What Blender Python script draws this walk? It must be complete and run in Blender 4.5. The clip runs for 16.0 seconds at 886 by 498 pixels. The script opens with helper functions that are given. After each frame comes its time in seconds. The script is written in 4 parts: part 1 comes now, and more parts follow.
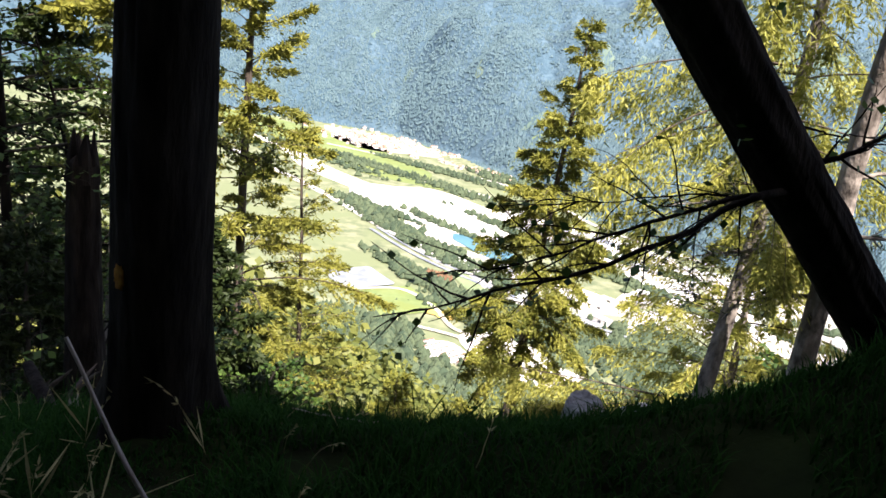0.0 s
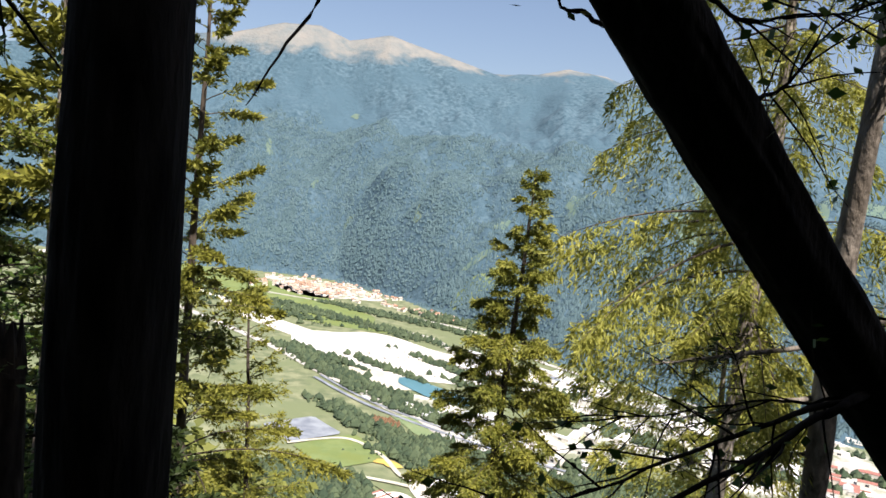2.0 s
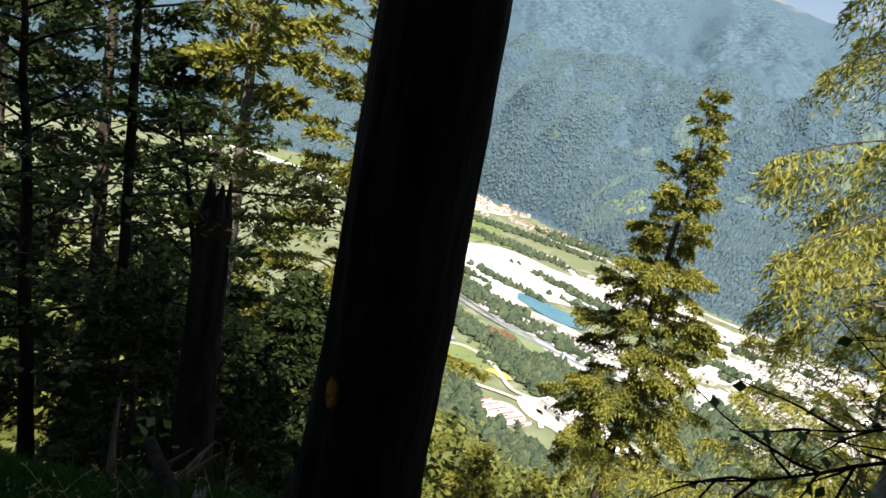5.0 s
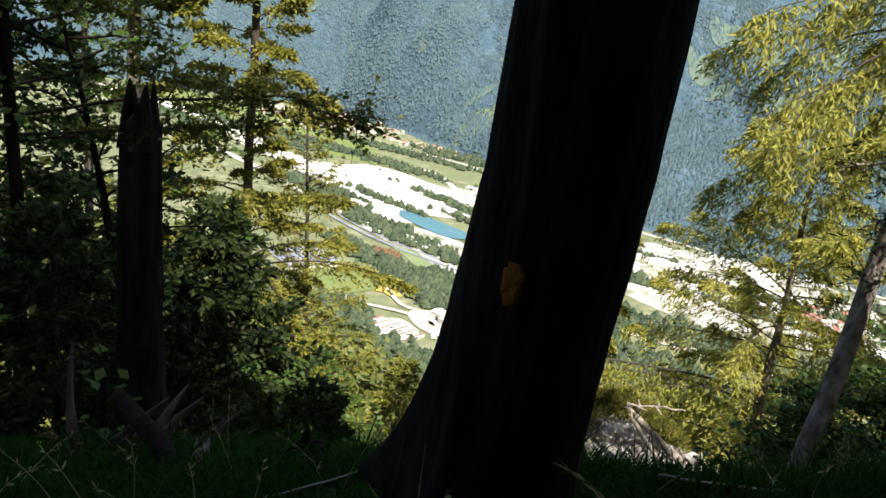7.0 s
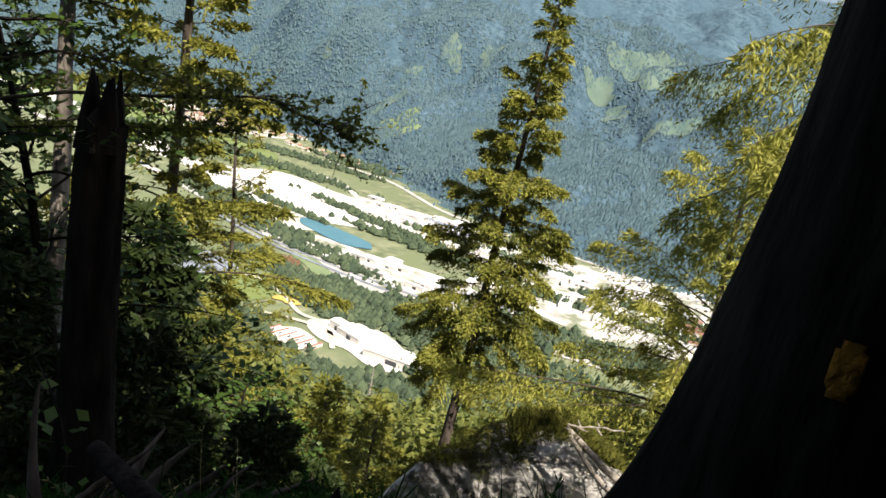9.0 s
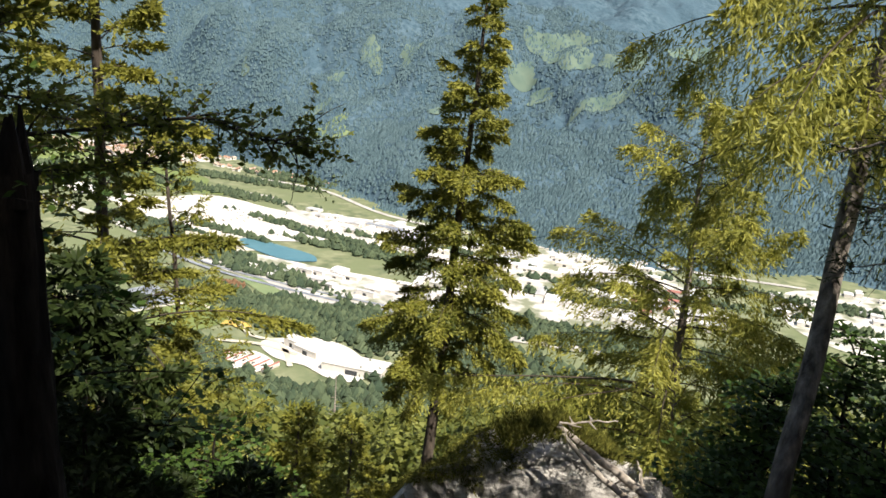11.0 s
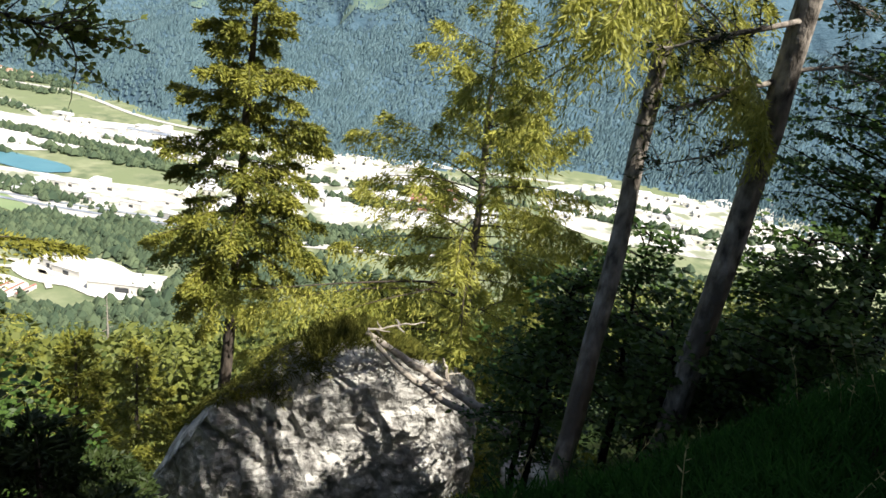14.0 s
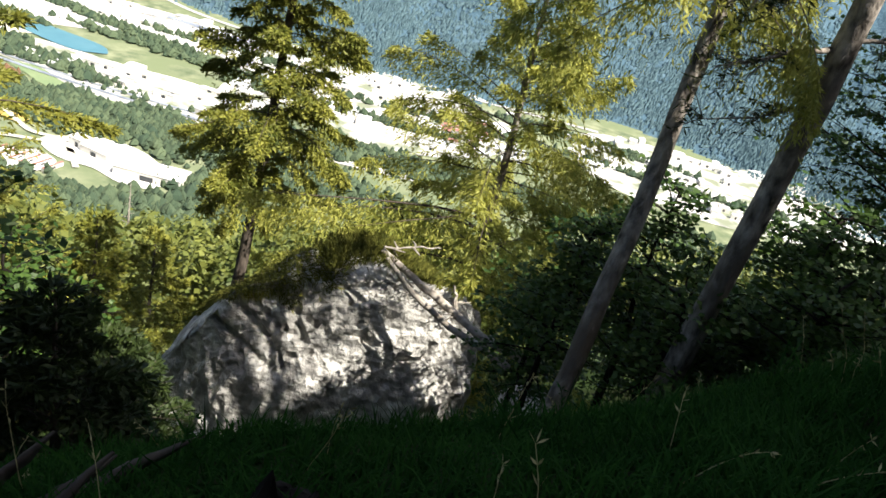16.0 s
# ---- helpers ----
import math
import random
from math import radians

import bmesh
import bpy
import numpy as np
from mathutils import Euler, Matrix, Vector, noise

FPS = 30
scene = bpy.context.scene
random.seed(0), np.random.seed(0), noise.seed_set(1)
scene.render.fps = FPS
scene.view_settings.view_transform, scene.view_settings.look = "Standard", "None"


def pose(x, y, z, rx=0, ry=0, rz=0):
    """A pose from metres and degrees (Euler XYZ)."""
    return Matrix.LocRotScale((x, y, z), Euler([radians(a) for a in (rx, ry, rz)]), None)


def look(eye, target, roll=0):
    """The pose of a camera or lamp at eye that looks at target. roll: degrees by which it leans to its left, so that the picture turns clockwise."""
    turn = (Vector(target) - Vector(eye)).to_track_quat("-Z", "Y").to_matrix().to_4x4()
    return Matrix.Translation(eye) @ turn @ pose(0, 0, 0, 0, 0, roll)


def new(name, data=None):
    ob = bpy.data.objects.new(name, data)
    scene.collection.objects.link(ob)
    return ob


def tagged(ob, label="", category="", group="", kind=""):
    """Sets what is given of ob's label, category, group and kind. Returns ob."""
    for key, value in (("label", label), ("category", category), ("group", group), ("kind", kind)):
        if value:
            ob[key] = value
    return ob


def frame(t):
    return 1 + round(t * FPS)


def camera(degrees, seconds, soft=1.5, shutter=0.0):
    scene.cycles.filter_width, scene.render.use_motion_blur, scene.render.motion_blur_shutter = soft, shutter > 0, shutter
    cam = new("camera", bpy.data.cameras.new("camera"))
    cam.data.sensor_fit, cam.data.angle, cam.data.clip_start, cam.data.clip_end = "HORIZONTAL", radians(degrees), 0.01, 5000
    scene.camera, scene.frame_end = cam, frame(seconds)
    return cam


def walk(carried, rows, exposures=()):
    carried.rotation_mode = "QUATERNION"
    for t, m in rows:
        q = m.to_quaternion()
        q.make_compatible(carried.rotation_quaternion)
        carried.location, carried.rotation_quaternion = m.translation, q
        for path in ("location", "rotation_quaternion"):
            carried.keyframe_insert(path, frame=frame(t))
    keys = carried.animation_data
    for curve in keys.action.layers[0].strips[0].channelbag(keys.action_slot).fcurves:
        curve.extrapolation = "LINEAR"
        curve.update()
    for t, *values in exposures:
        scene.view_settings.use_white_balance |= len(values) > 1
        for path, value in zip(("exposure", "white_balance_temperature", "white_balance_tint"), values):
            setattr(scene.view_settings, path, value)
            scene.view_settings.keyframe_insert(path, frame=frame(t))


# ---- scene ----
cam = camera(61.1, 16.0, soft=1.6)
PATH = [
    (0, (0.155, -0.285, 0.106), (0.003, 1.632, -0.445), 7.2),
    (0.5, (0.13, -0.101, 0.14), (0.024, 1.86, -0.24), 5.6),
    (1, (0.005, 0.073, 0.215), (-0.069, 2.039, -0.145), 5.1),
    (1.5, (-0.138, 0.226, 0.236), (-0.127, 2.206, -0.043), 6.4),
    (2, (-0.201, 0.339, 0.252), (-0.248, 2.332, 0.085), 5.1),
    (2.5, (-0.206, 0.411, 0.251), (-0.245, 2.409, 0.173), 2.3),
    (3, (-0.203, 0.443, 0.246), (-0.353, 2.436, 0.159), 3.7),
    (3.5, (-0.281, 0.447, 0.23), (-0.544, 2.422, 0.056), 5.6),
    (4, (-0.409, 0.442, 0.209), (-0.924, 2.345, -0.128), 6.7),
    (4.5, (-0.603, 0.444, 0.05), (-1.035, 2.368, -0.284), 7.1),
    (5, (-0.863, 0.477, -0.02), (-1.212, 2.398, -0.453), 10.0),
    (7.3, (-1.96, 1.181, -0.652), (-1.844, 3.089, -1.24), 6.9),
    (7.5, (-2.063, 1.229, -0.698), (-1.847, 3.146, -1.228), 7.3),
    (8, (-2.272, 1.297, -0.685), (-1.932, 3.195, -1.217), 8.6),
    (8.2, (-2.363, 1.325, -0.687), (-2.118, 3.241, -1.204), 10.8),
    (10.3, (-2.797, 2.292, -0.78), (-2.44, 4.179, -1.339), 9.4),
    (10.5, (-2.82, 2.329, -0.788), (-2.421, 4.209, -1.344), 9.3),
    (11, (-2.823, 2.567, -0.86), (-2.425, 4.458, -1.374), 4.3),
    (11.5, (-2.796, 2.706, -0.874), (-2.214, 4.511, -1.509), 4.5),
    (12, (-2.714, 2.844, -0.912), (-2.064, 4.55, -1.728), 4.5),
    (12.5, (-2.871, 2.929, -0.993), (-2.077, 4.585, -1.785), 6.6),
    (13, (-3.019, 3.074, -1.024), (-2.069, 4.675, -1.755), 7.3),
    (13.5, (-3.058, 3.173, -0.988), (-2.091, 4.778, -1.686), 8.5),
    (14, (-3.026, 3.205, -1.013), (-2.089, 4.827, -1.715), 7.4),
    (14.5, (-3.06, 3.16, -1.042), (-2.172, 4.762, -1.845), 7.3),
    (15, (-3.044, 3.203, -1.051), (-2.197, 4.776, -1.95), 9.7),
    (15.5, (-3.044, 3.187, -1.078), (-2.234, 4.756, -2.019), 12.3),
    (16, (-3.073, 3.163, -1.08), (-2.186, 4.728, -1.955), 15.1),
]
EXPO = [(0.0, 1.6, 6700, 20), (0.5, 1.15, 6650, 17), (1.0, 0.95, 6650, 17), (1.5, 0.88, 6700, 16), (2.5, 0.8, 6700, 14), (3.5, 0.68, 6650, 13), (5.0, 0.95, 6850, 15), (7.5, 0.94, 6900, 13), (10.5, 0.66, 6950, 12), (11.5, 0.75, 6900, 11), (13.0, 0.95, 6700, 9), (15.0, 1.0, 6650, 9), (16.0, 1.2, 6650, 9)]
walk(cam, [(t, look(eye, target, roll)) for t, eye, target, roll in PATH], EXPO)

# ---- world and sun ----
SUN_EL, SUN_AZ = 56.0, 150.0      # height above the horizon; azimuth clockwise from +y, behind the walker's right shoulder
world = bpy.data.worlds.new("sky")
scene.world = world
world.use_nodes = True
wn = world.node_tree
sky = wn.nodes.new("ShaderNodeTexSky")
sky.sky_type, sky.sun_disc = "NISHITA", False
sky.sun_elevation, sky.sun_rotation = radians(SUN_EL), radians(SUN_AZ)
sky.altitude, sky.air_density, sky.dust_density = 900, 1.0, 4.5
wn.nodes["Background"].inputs[1].default_value = 0.088
wn.links.new(sky.outputs[0], wn.nodes["Background"].inputs[0])
sun = new("sun", bpy.data.lights.new("sun", "SUN"))
sun.data.energy, sun.data.angle, sun.data.color = 5.0, radians(0.55), (1.0, 0.95, 0.86)
sd = Vector((math.sin(radians(SUN_AZ)) * math.cos(radians(SUN_EL)), math.cos(radians(SUN_AZ)) * math.cos(radians(SUN_EL)), math.sin(radians(SUN_EL))))
sun.matrix_world = look(sd * 200, (0, 0, 0))

# ---- materials ----


def mat(name, dark, light, scale=4.0, rough=0.85, detail=6.0, bump=0.3, bump_scale=None, island=0.0, translucent=0.0, stretch=(1, 1, 1), metal=0.0, big=None, per_object=0.0, dist=0.02, spec=0.3):
    """A procedural surface: two noises mix two colours, a third one gives the relief."""
    m = bpy.data.materials.new(name)
    m.use_nodes = True
    nt = m.node_tree
    b = nt.nodes["Principled BSDF"]
    out = nt.nodes["Material Output"]
    tc = nt.nodes.new("ShaderNodeNewGeometry")
    mp = nt.nodes.new("ShaderNodeMapping")
    mp.inputs["Scale"].default_value = stretch
    nt.links.new(tc.outputs["Position"], mp.inputs[0])

    def noise_at(s, d=detail):
        n = nt.nodes.new("ShaderNodeTexNoise")
        n.inputs["Scale"].default_value, n.inputs["Detail"].default_value = s, d
        nt.links.new(mp.outputs[0], n.inputs["Vector"])
        return n.outputs["Fac"]

    def blend(f, a, c, kind="MIX"):
        n = nt.nodes.new("ShaderNodeMix")
        n.data_type, n.blend_type = "RGBA", kind
        for sock, v in ((n.inputs[0], f), (n.inputs[6], a), (n.inputs[7], c)):
            if hasattr(v, "links"):
                nt.links.new(v, sock)
            else:
                sock.default_value = v if isinstance(v, float) else (*v, 1)
        return n.outputs[2]

    def ramp(f, lo, hi):
        n = nt.nodes.new("ShaderNodeMapRange")
        n.inputs[1].default_value, n.inputs[2].default_value = lo, hi
        nt.links.new(f, n.inputs[0])
        return n.outputs[0]

    col = blend(ramp(noise_at(scale), 0.32, 0.68), dark, light)
    if big:
        col = blend(ramp(noise_at(big[0], 3.0), 0.45, 0.62), col, big[1])
    if island:
        col = blend(island, col, blend(tc.outputs["Random Per Island"], dark, light))
    if per_object:
        oi = nt.nodes.new("ShaderNodeObjectInfo")
        col = blend(per_object, col, blend(oi.outputs["Random"], dark, light))
    nt.links.new(col, b.inputs["Base Color"])
    b.inputs["Roughness"].default_value = rough
    b.inputs["Metallic"].default_value = metal
    b.inputs["Specular IOR Level"].default_value = spec
    if bump:
        bn = nt.nodes.new("ShaderNodeBump")
        bn.inputs["Strength"].default_value, bn.inputs["Distance"].default_value = bump, dist
        nt.links.new(noise_at(bump_scale or scale * 4), bn.inputs["Height"])
        nt.links.new(bn.outputs[0], b.inputs["Normal"])
    if translucent:
        tr, mx = nt.nodes.new("ShaderNodeBsdfTranslucent"), nt.nodes.new("ShaderNodeMixShader")
        nt.links.new(col, tr.inputs[0])
        mx.inputs[0].default_value = translucent
        nt.links.new(b.outputs[0], mx.inputs[1])
        nt.links.new(tr.outputs[0], mx.inputs[2])
        nt.links.new(mx.outputs[0], out.inputs[0])
    return m


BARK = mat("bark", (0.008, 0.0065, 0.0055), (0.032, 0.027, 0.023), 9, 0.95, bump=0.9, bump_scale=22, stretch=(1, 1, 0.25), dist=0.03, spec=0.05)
BARK_PALE = mat("bark_pale", (0.05, 0.042, 0.036), (0.44, 0.39, 0.34), 9, 0.95, bump=1.0, bump_scale=14, stretch=(1, 1, 0.5), dist=0.05, big=(1.6, (0.13, 0.11, 0.09)))
BARK_MID = mat("bark_mid", (0.03, 0.024, 0.02), (0.13, 0.105, 0.085), 7, 0.95, bump=0.7, bump_scale=18, stretch=(1, 1, 0.4), dist=0.03)
DEADWOOD = mat("deadwood", (0.2, 0.17, 0.14), (0.42, 0.38, 0.33), 8, 0.9, bump=0.6, bump_scale=30, stretch=(1, 1, 1))
TWIG = mat("twig", (0.025, 0.02, 0.016), (0.09, 0.07, 0.055), 6, 0.9, bump=0.0)
SLOPE_NEEDLE = mat("slope_needles", (0.035, 0.06, 0.014), (0.21, 0.225, 0.05), 0.25, 0.6, bump=0, island=0.5, translucent=0.2)
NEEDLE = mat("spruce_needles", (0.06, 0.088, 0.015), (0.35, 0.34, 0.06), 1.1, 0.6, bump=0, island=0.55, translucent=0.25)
# shade is put into this needle colour; NEEDLE and NEEDLE_GOLD serve lit trees
NEEDLE_DARK_SHADED = mat("dark_shaded_needles", (0.01, 0.022, 0.006), (0.045, 0.068, 0.015), 0.9, 0.6, bump=0, island=0.5, translucent=0.2)
NEEDLE_GOLD = mat("golden_needles", (0.075, 0.095, 0.016), (0.32, 0.31, 0.055), 0.9, 0.6, bump=0, island=0.55, translucent=0.25)
LARCH = mat("larch_needles", (0.15, 0.18, 0.03), (0.5, 0.48, 0.11), 1.3, 0.6, bump=0, island=0.55, translucent=0.4)
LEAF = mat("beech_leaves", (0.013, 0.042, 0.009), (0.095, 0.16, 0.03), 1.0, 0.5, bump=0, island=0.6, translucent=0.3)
# brighter copy of the leaves above, with sunlight put into the colour
LEAF_SUNLIT = mat("sunlit_leaves", (0.1, 0.14, 0.02), (0.26, 0.28, 0.05), 1.0, 0.5, bump=0, island=0.6, translucent=0.35)
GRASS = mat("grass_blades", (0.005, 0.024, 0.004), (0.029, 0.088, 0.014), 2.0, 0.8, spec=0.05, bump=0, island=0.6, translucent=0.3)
STRAW = mat("dry_grass", (0.22, 0.19, 0.08), (0.45, 0.4, 0.2), 2.0, 0.8, bump=0, island=0.6, translucent=0.2)
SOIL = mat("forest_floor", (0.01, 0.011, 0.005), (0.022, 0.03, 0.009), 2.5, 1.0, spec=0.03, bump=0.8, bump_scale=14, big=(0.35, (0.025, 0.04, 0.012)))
WOODS = mat("slope_woods", (0.02, 0.04, 0.012), (0.07, 0.1, 0.025), 0.12, 1.0, bump=0.8, bump_scale=0.3, dist=2.0)
LIMESTONE = mat("limestone", (0.22, 0.21, 0.2), (0.78, 0.76, 0.72), 2.6, 0.9, detail=12, bump=1.0, bump_scale=5, big=(0.9, (0.36, 0.35, 0.33)), dist=0.22)
MOSS = mat("moss", (0.045, 0.062, 0.01), (0.2, 0.19, 0.035), 3.0, 1.0, bump=0.6, island=0.5)
LICHEN = mat("orange_lichen", (0.2, 0.08, 0.01), (0.42, 0.2, 0.03), 25, 1.0, bump=0.5)
VALLEY = mat("valley_meadows", (0.085, 0.115, 0.06), (0.25, 0.265, 0.16), 0.035, 1.0, detail=9, bump=0.3, bump_scale=0.05, dist=2.0, big=(0.01, (0.15, 0.18, 0.095)))
FIELD = mat("green_field", (0.12, 0.17, 0.06), (0.18, 0.23, 0.09), 0.03, 1.0, bump=0.1, big=(0.02, (0.15, 0.19, 0.06)))
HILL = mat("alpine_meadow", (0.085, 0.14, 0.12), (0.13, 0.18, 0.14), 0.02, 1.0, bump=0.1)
CLEARING = mat("hill_meadow", (0.14, 0.2, 0.1), (0.2, 0.25, 0.13), 0.02, 1.0, bump=0.1)
GRAVEL = mat("white_gravel", (0.46, 0.45, 0.42), (0.86, 0.84, 0.8), 0.045, 1.0, detail=9, bump=0.5, bump_scale=0.08, dist=2.0, big=(0.02, (0.6, 0.58, 0.53)))
SAND = mat("pale_sand", (0.42, 0.4, 0.33), (0.58, 0.56, 0.47), 0.03, 1.0, bump=0.3, bump_scale=0.1, dist=1.0)
YARD = mat("industrial_yard", (0.3, 0.29, 0.27), (0.8, 0.78, 0.74), 0.03, 1.0, bump=0.2, big=(0.02, (0.2, 0.22, 0.15)))
ROADWAY = mat("pale_asphalt", (0.36, 0.35, 0.33), (0.5, 0.49, 0.46), 0.05, 0.9, bump=0.0)
OCHRE = mat("ochre_earth", (0.4, 0.28, 0.07), (0.6, 0.42, 0.12), 0.05, 1.0, bump=0.2)
LAKE = mat("turquoise_lake", (0.07, 0.18, 0.23), (0.1, 0.22, 0.27), 0.01, 0.3, bump=0.03, spec=0.2)
PANEL = mat("solar_panels", (0.16, 0.18, 0.22), (0.3, 0.33, 0.37), 0.05, 0.35, bump=0.0)
WALLS = mat("house_walls", (0.6, 0.56, 0.5), (0.85, 0.82, 0.78), 0.3, 0.9, bump=0, per_object=0.7)
ROOF = mat("tile_roofs", (0.3, 0.16, 0.1), (0.55, 0.45, 0.38), 0.3, 0.9, bump=0, per_object=0.8)
SHED = mat("metal_roofs", (0.35, 0.36, 0.38), (0.88, 0.88, 0.86), 0.05, 0.6, bump=0, per_object=0.85)
RED = mat("red_roofs", (0.28, 0.12, 0.1), (0.36, 0.17, 0.14), 0.3, 0.8, bump=0)


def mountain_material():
    """Forested mountainside: conifers with distance haze painted in as blue, small meadows, bare limestone and alpine
    grass high up.
    """
    # the blue is distance haze put into the base colour, not the trees' own
    m = mat("hazed_mountain_woods", (0.035, 0.075, 0.105), (0.088, 0.145, 0.185), 0.045, 1.0, detail=12, bump=0.8, bump_scale=0.05, dist=9.0, big=(0.0035, (0.058, 0.108, 0.145)))
    nt = m.node_tree
    b = nt.nodes["Principled BSDF"]
    old = b.inputs["Base Color"].links[0].from_socket
    geo = nt.nodes.new("ShaderNodeNewGeometry")
    sep = nt.nodes.new("ShaderNodeSeparateXYZ")
    nt.links.new(geo.outputs["Position"], sep.inputs[0])
    nz = nt.nodes.new("ShaderNodeTexNoise")
    nz.inputs["Scale"].default_value, nz.inputs["Detail"].default_value = 0.006, 8
    nt.links.new(geo.outputs["Position"], nz.inputs["Vector"])
    mul = nt.nodes.new("ShaderNodeMath")
    mul.operation = "MULTIPLY_ADD"
    mul.inputs[1].default_value, mul.inputs[2].default_value = 300, -150
    nt.links.new(nz.outputs["Fac"], mul.inputs[0])
    add = nt.nodes.new("ShaderNodeMath")
    nt.links.new(sep.outputs[2], add.inputs[0])
    nt.links.new(mul.outputs[0], add.inputs[1])
    high = nt.nodes.new("ShaderNodeMapRange")
    high.inputs[1].default_value, high.inputs[2].default_value = 690, 760
    nt.links.new(add.outputs[0], high.inputs[0])
    alp = nt.nodes.new("ShaderNodeMix")
    alp.data_type = "RGBA"
    n2 = nt.nodes.new("ShaderNodeTexNoise")
    n2.inputs["Scale"].default_value, n2.inputs["Detail"].default_value = 0.012, 6
    nt.links.new(geo.outputs["Position"], n2.inputs["Vector"])
    r2 = nt.nodes.new("ShaderNodeMapRange")
    r2.inputs[1].default_value, r2.inputs[2].default_value = 0.35, 0.7
    nt.links.new(n2.outputs["Fac"], r2.inputs[0])
    nt.links.new(r2.outputs[0], alp.inputs[0])
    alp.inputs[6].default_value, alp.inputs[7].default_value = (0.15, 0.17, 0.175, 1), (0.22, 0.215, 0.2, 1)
    mix = nt.nodes.new("ShaderNodeMix")
    mix.data_type = "RGBA"
    nt.links.new(high.outputs[0], mix.inputs[0])
    nt.links.new(old, mix.inputs[6])
    nt.links.new(alp.outputs[2], mix.inputs[7])
    nt.links.new(mix.outputs[2], b.inputs["Base Color"])
    return m


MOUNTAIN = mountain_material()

# ---- mesh helpers ----


def mesh_np(name, v, quads, material, smooth=False, mats=None):
    """A mesh from arrays of places and of four-cornered faces."""
    v, quads = np.asarray(v, np.float32), np.asarray(quads, np.int32)
    me = bpy.data.meshes.new(name)
    me.vertices.add(len(v))
    me.vertices.foreach_set("co", v.ravel())
    n, k = quads.shape
    me.loops.add(n * k)
    me.loops.foreach_set("vertex_index", quads.ravel())
    me.polygons.add(n)
    me.polygons.foreach_set("loop_start", np.arange(0, n * k, k, dtype=np.int32))
    me.polygons.foreach_set("loop_total", np.full(n, k, np.int32))
    for one in material if isinstance(material, (list, tuple)) else [material]:
        me.materials.append(one)
    if mats is not None:
        me.polygons.foreach_set("material_index", np.asarray(mats, np.int32))
    me.polygons.foreach_set("use_smooth", np.full(n, smooth))
    me.update(calc_edges=True)
    me.validate()
    return me


def thing(name, label, category, group="", kind="", at=(0, 0, 0)):
    ob = new(name)
    ob.location = at
    return tagged(ob, label, category, group, kind)


def part(name, me, parent, label=""):
    ob = new(name, me)
    ob.parent = parent
    return tagged(ob, label) if label else ob


def joined(pieces):
    """Arrays (places, quads) put together."""
    vs, qs, n = [], [], 0
    for v, q in pieces:
        vs.append(v)
        qs.append(q + n)
        n += len(v)
    return np.concatenate(vs), np.concatenate(qs)


def tube(points, radii, sides=6, rough=0.0, rng=None, cap=True):
    """A tapering tube along points; rough: unevenness as a share of the radius."""
    p, r = np.asarray(points, float), np.asarray(radii, float)
    d = np.gradient(p, axis=0)
    d /= np.linalg.norm(d, axis=1, keepdims=True) + 1e-9
    ref = np.where(np.abs(d[:, 2:3]) > 0.9, [[1.0, 0, 0]], [[0, 0, 1.0]])
    u = np.cross(d, ref)
    u /= np.linalg.norm(u, axis=1, keepdims=True) + 1e-9
    w = np.cross(d, u)
    a = np.linspace(0, 2 * np.pi, sides, endpoint=False)
    rr = r[:, None] * np.ones(sides)
    if rough and rng is not None:
        rr = rr * (1 + rough * rng.normal(size=rr.shape))
    v = p[:, None] + rr[..., None] * (np.cos(a)[None, :, None] * u[:, None] + np.sin(a)[None, :, None] * w[:, None])
    n = len(p)
    i, j = np.meshgrid(np.arange(n - 1), np.arange(sides), indexing="ij")
    k = (j + 1) % sides
    q = np.stack([i * sides + j, i * sides + k, (i + 1) * sides + k, (i + 1) * sides + j], -1).reshape(-1, 4)
    return v.reshape(-1, 3), q


def kites(base, axis, length, width, rng, flat=0.0):
    """A leaf or needle tuft at each base along its axis: a kite of four corners, its plane turned at random or, with flat, near level."""
    base, axis = np.asarray(base, float), np.asarray(axis, float)
    axis = axis / (np.linalg.norm(axis, axis=1, keepdims=True) + 1e-9)
    n = len(base)
    side = rng.normal(size=(n, 3))
    if flat:
        side = side * (1 - flat)
        side += flat * np.cross(axis, np.array([0, 0, 1.0]))
    side -= axis * (side * axis).sum(1, keepdims=True)
    side /= np.linalg.norm(side, axis=1, keepdims=True) + 1e-9
    le = (length * rng.uniform(0.6, 1.3, n))[:, None]
    wi = (width * rng.uniform(0.7, 1.3, n))[:, None]
    mid = base + axis * le * 0.45
    v = np.stack([base, mid + side * wi, base + axis * le, mid - side * wi], 1).reshape(-1, 3)
    return v, np.arange(4 * n).reshape(n, 4)


def bend(start, heading, length, droop, n, rng, wander=0.12):
    """Places along a limb that leaves start by heading and sinks (droop > 0) or rises on its way."""
    d = np.array(heading, float)
    d /= np.linalg.norm(d)
    p, out = np.array(start, float), [np.array(start, float)]
    for _ in range(n):
        d = d + np.array([0, 0, -droop / n]) + rng.normal(size=3) * wander / n
        d /= np.linalg.norm(d)
        p = p + d * length / n
        out.append(p.copy())
    return np.array(out)


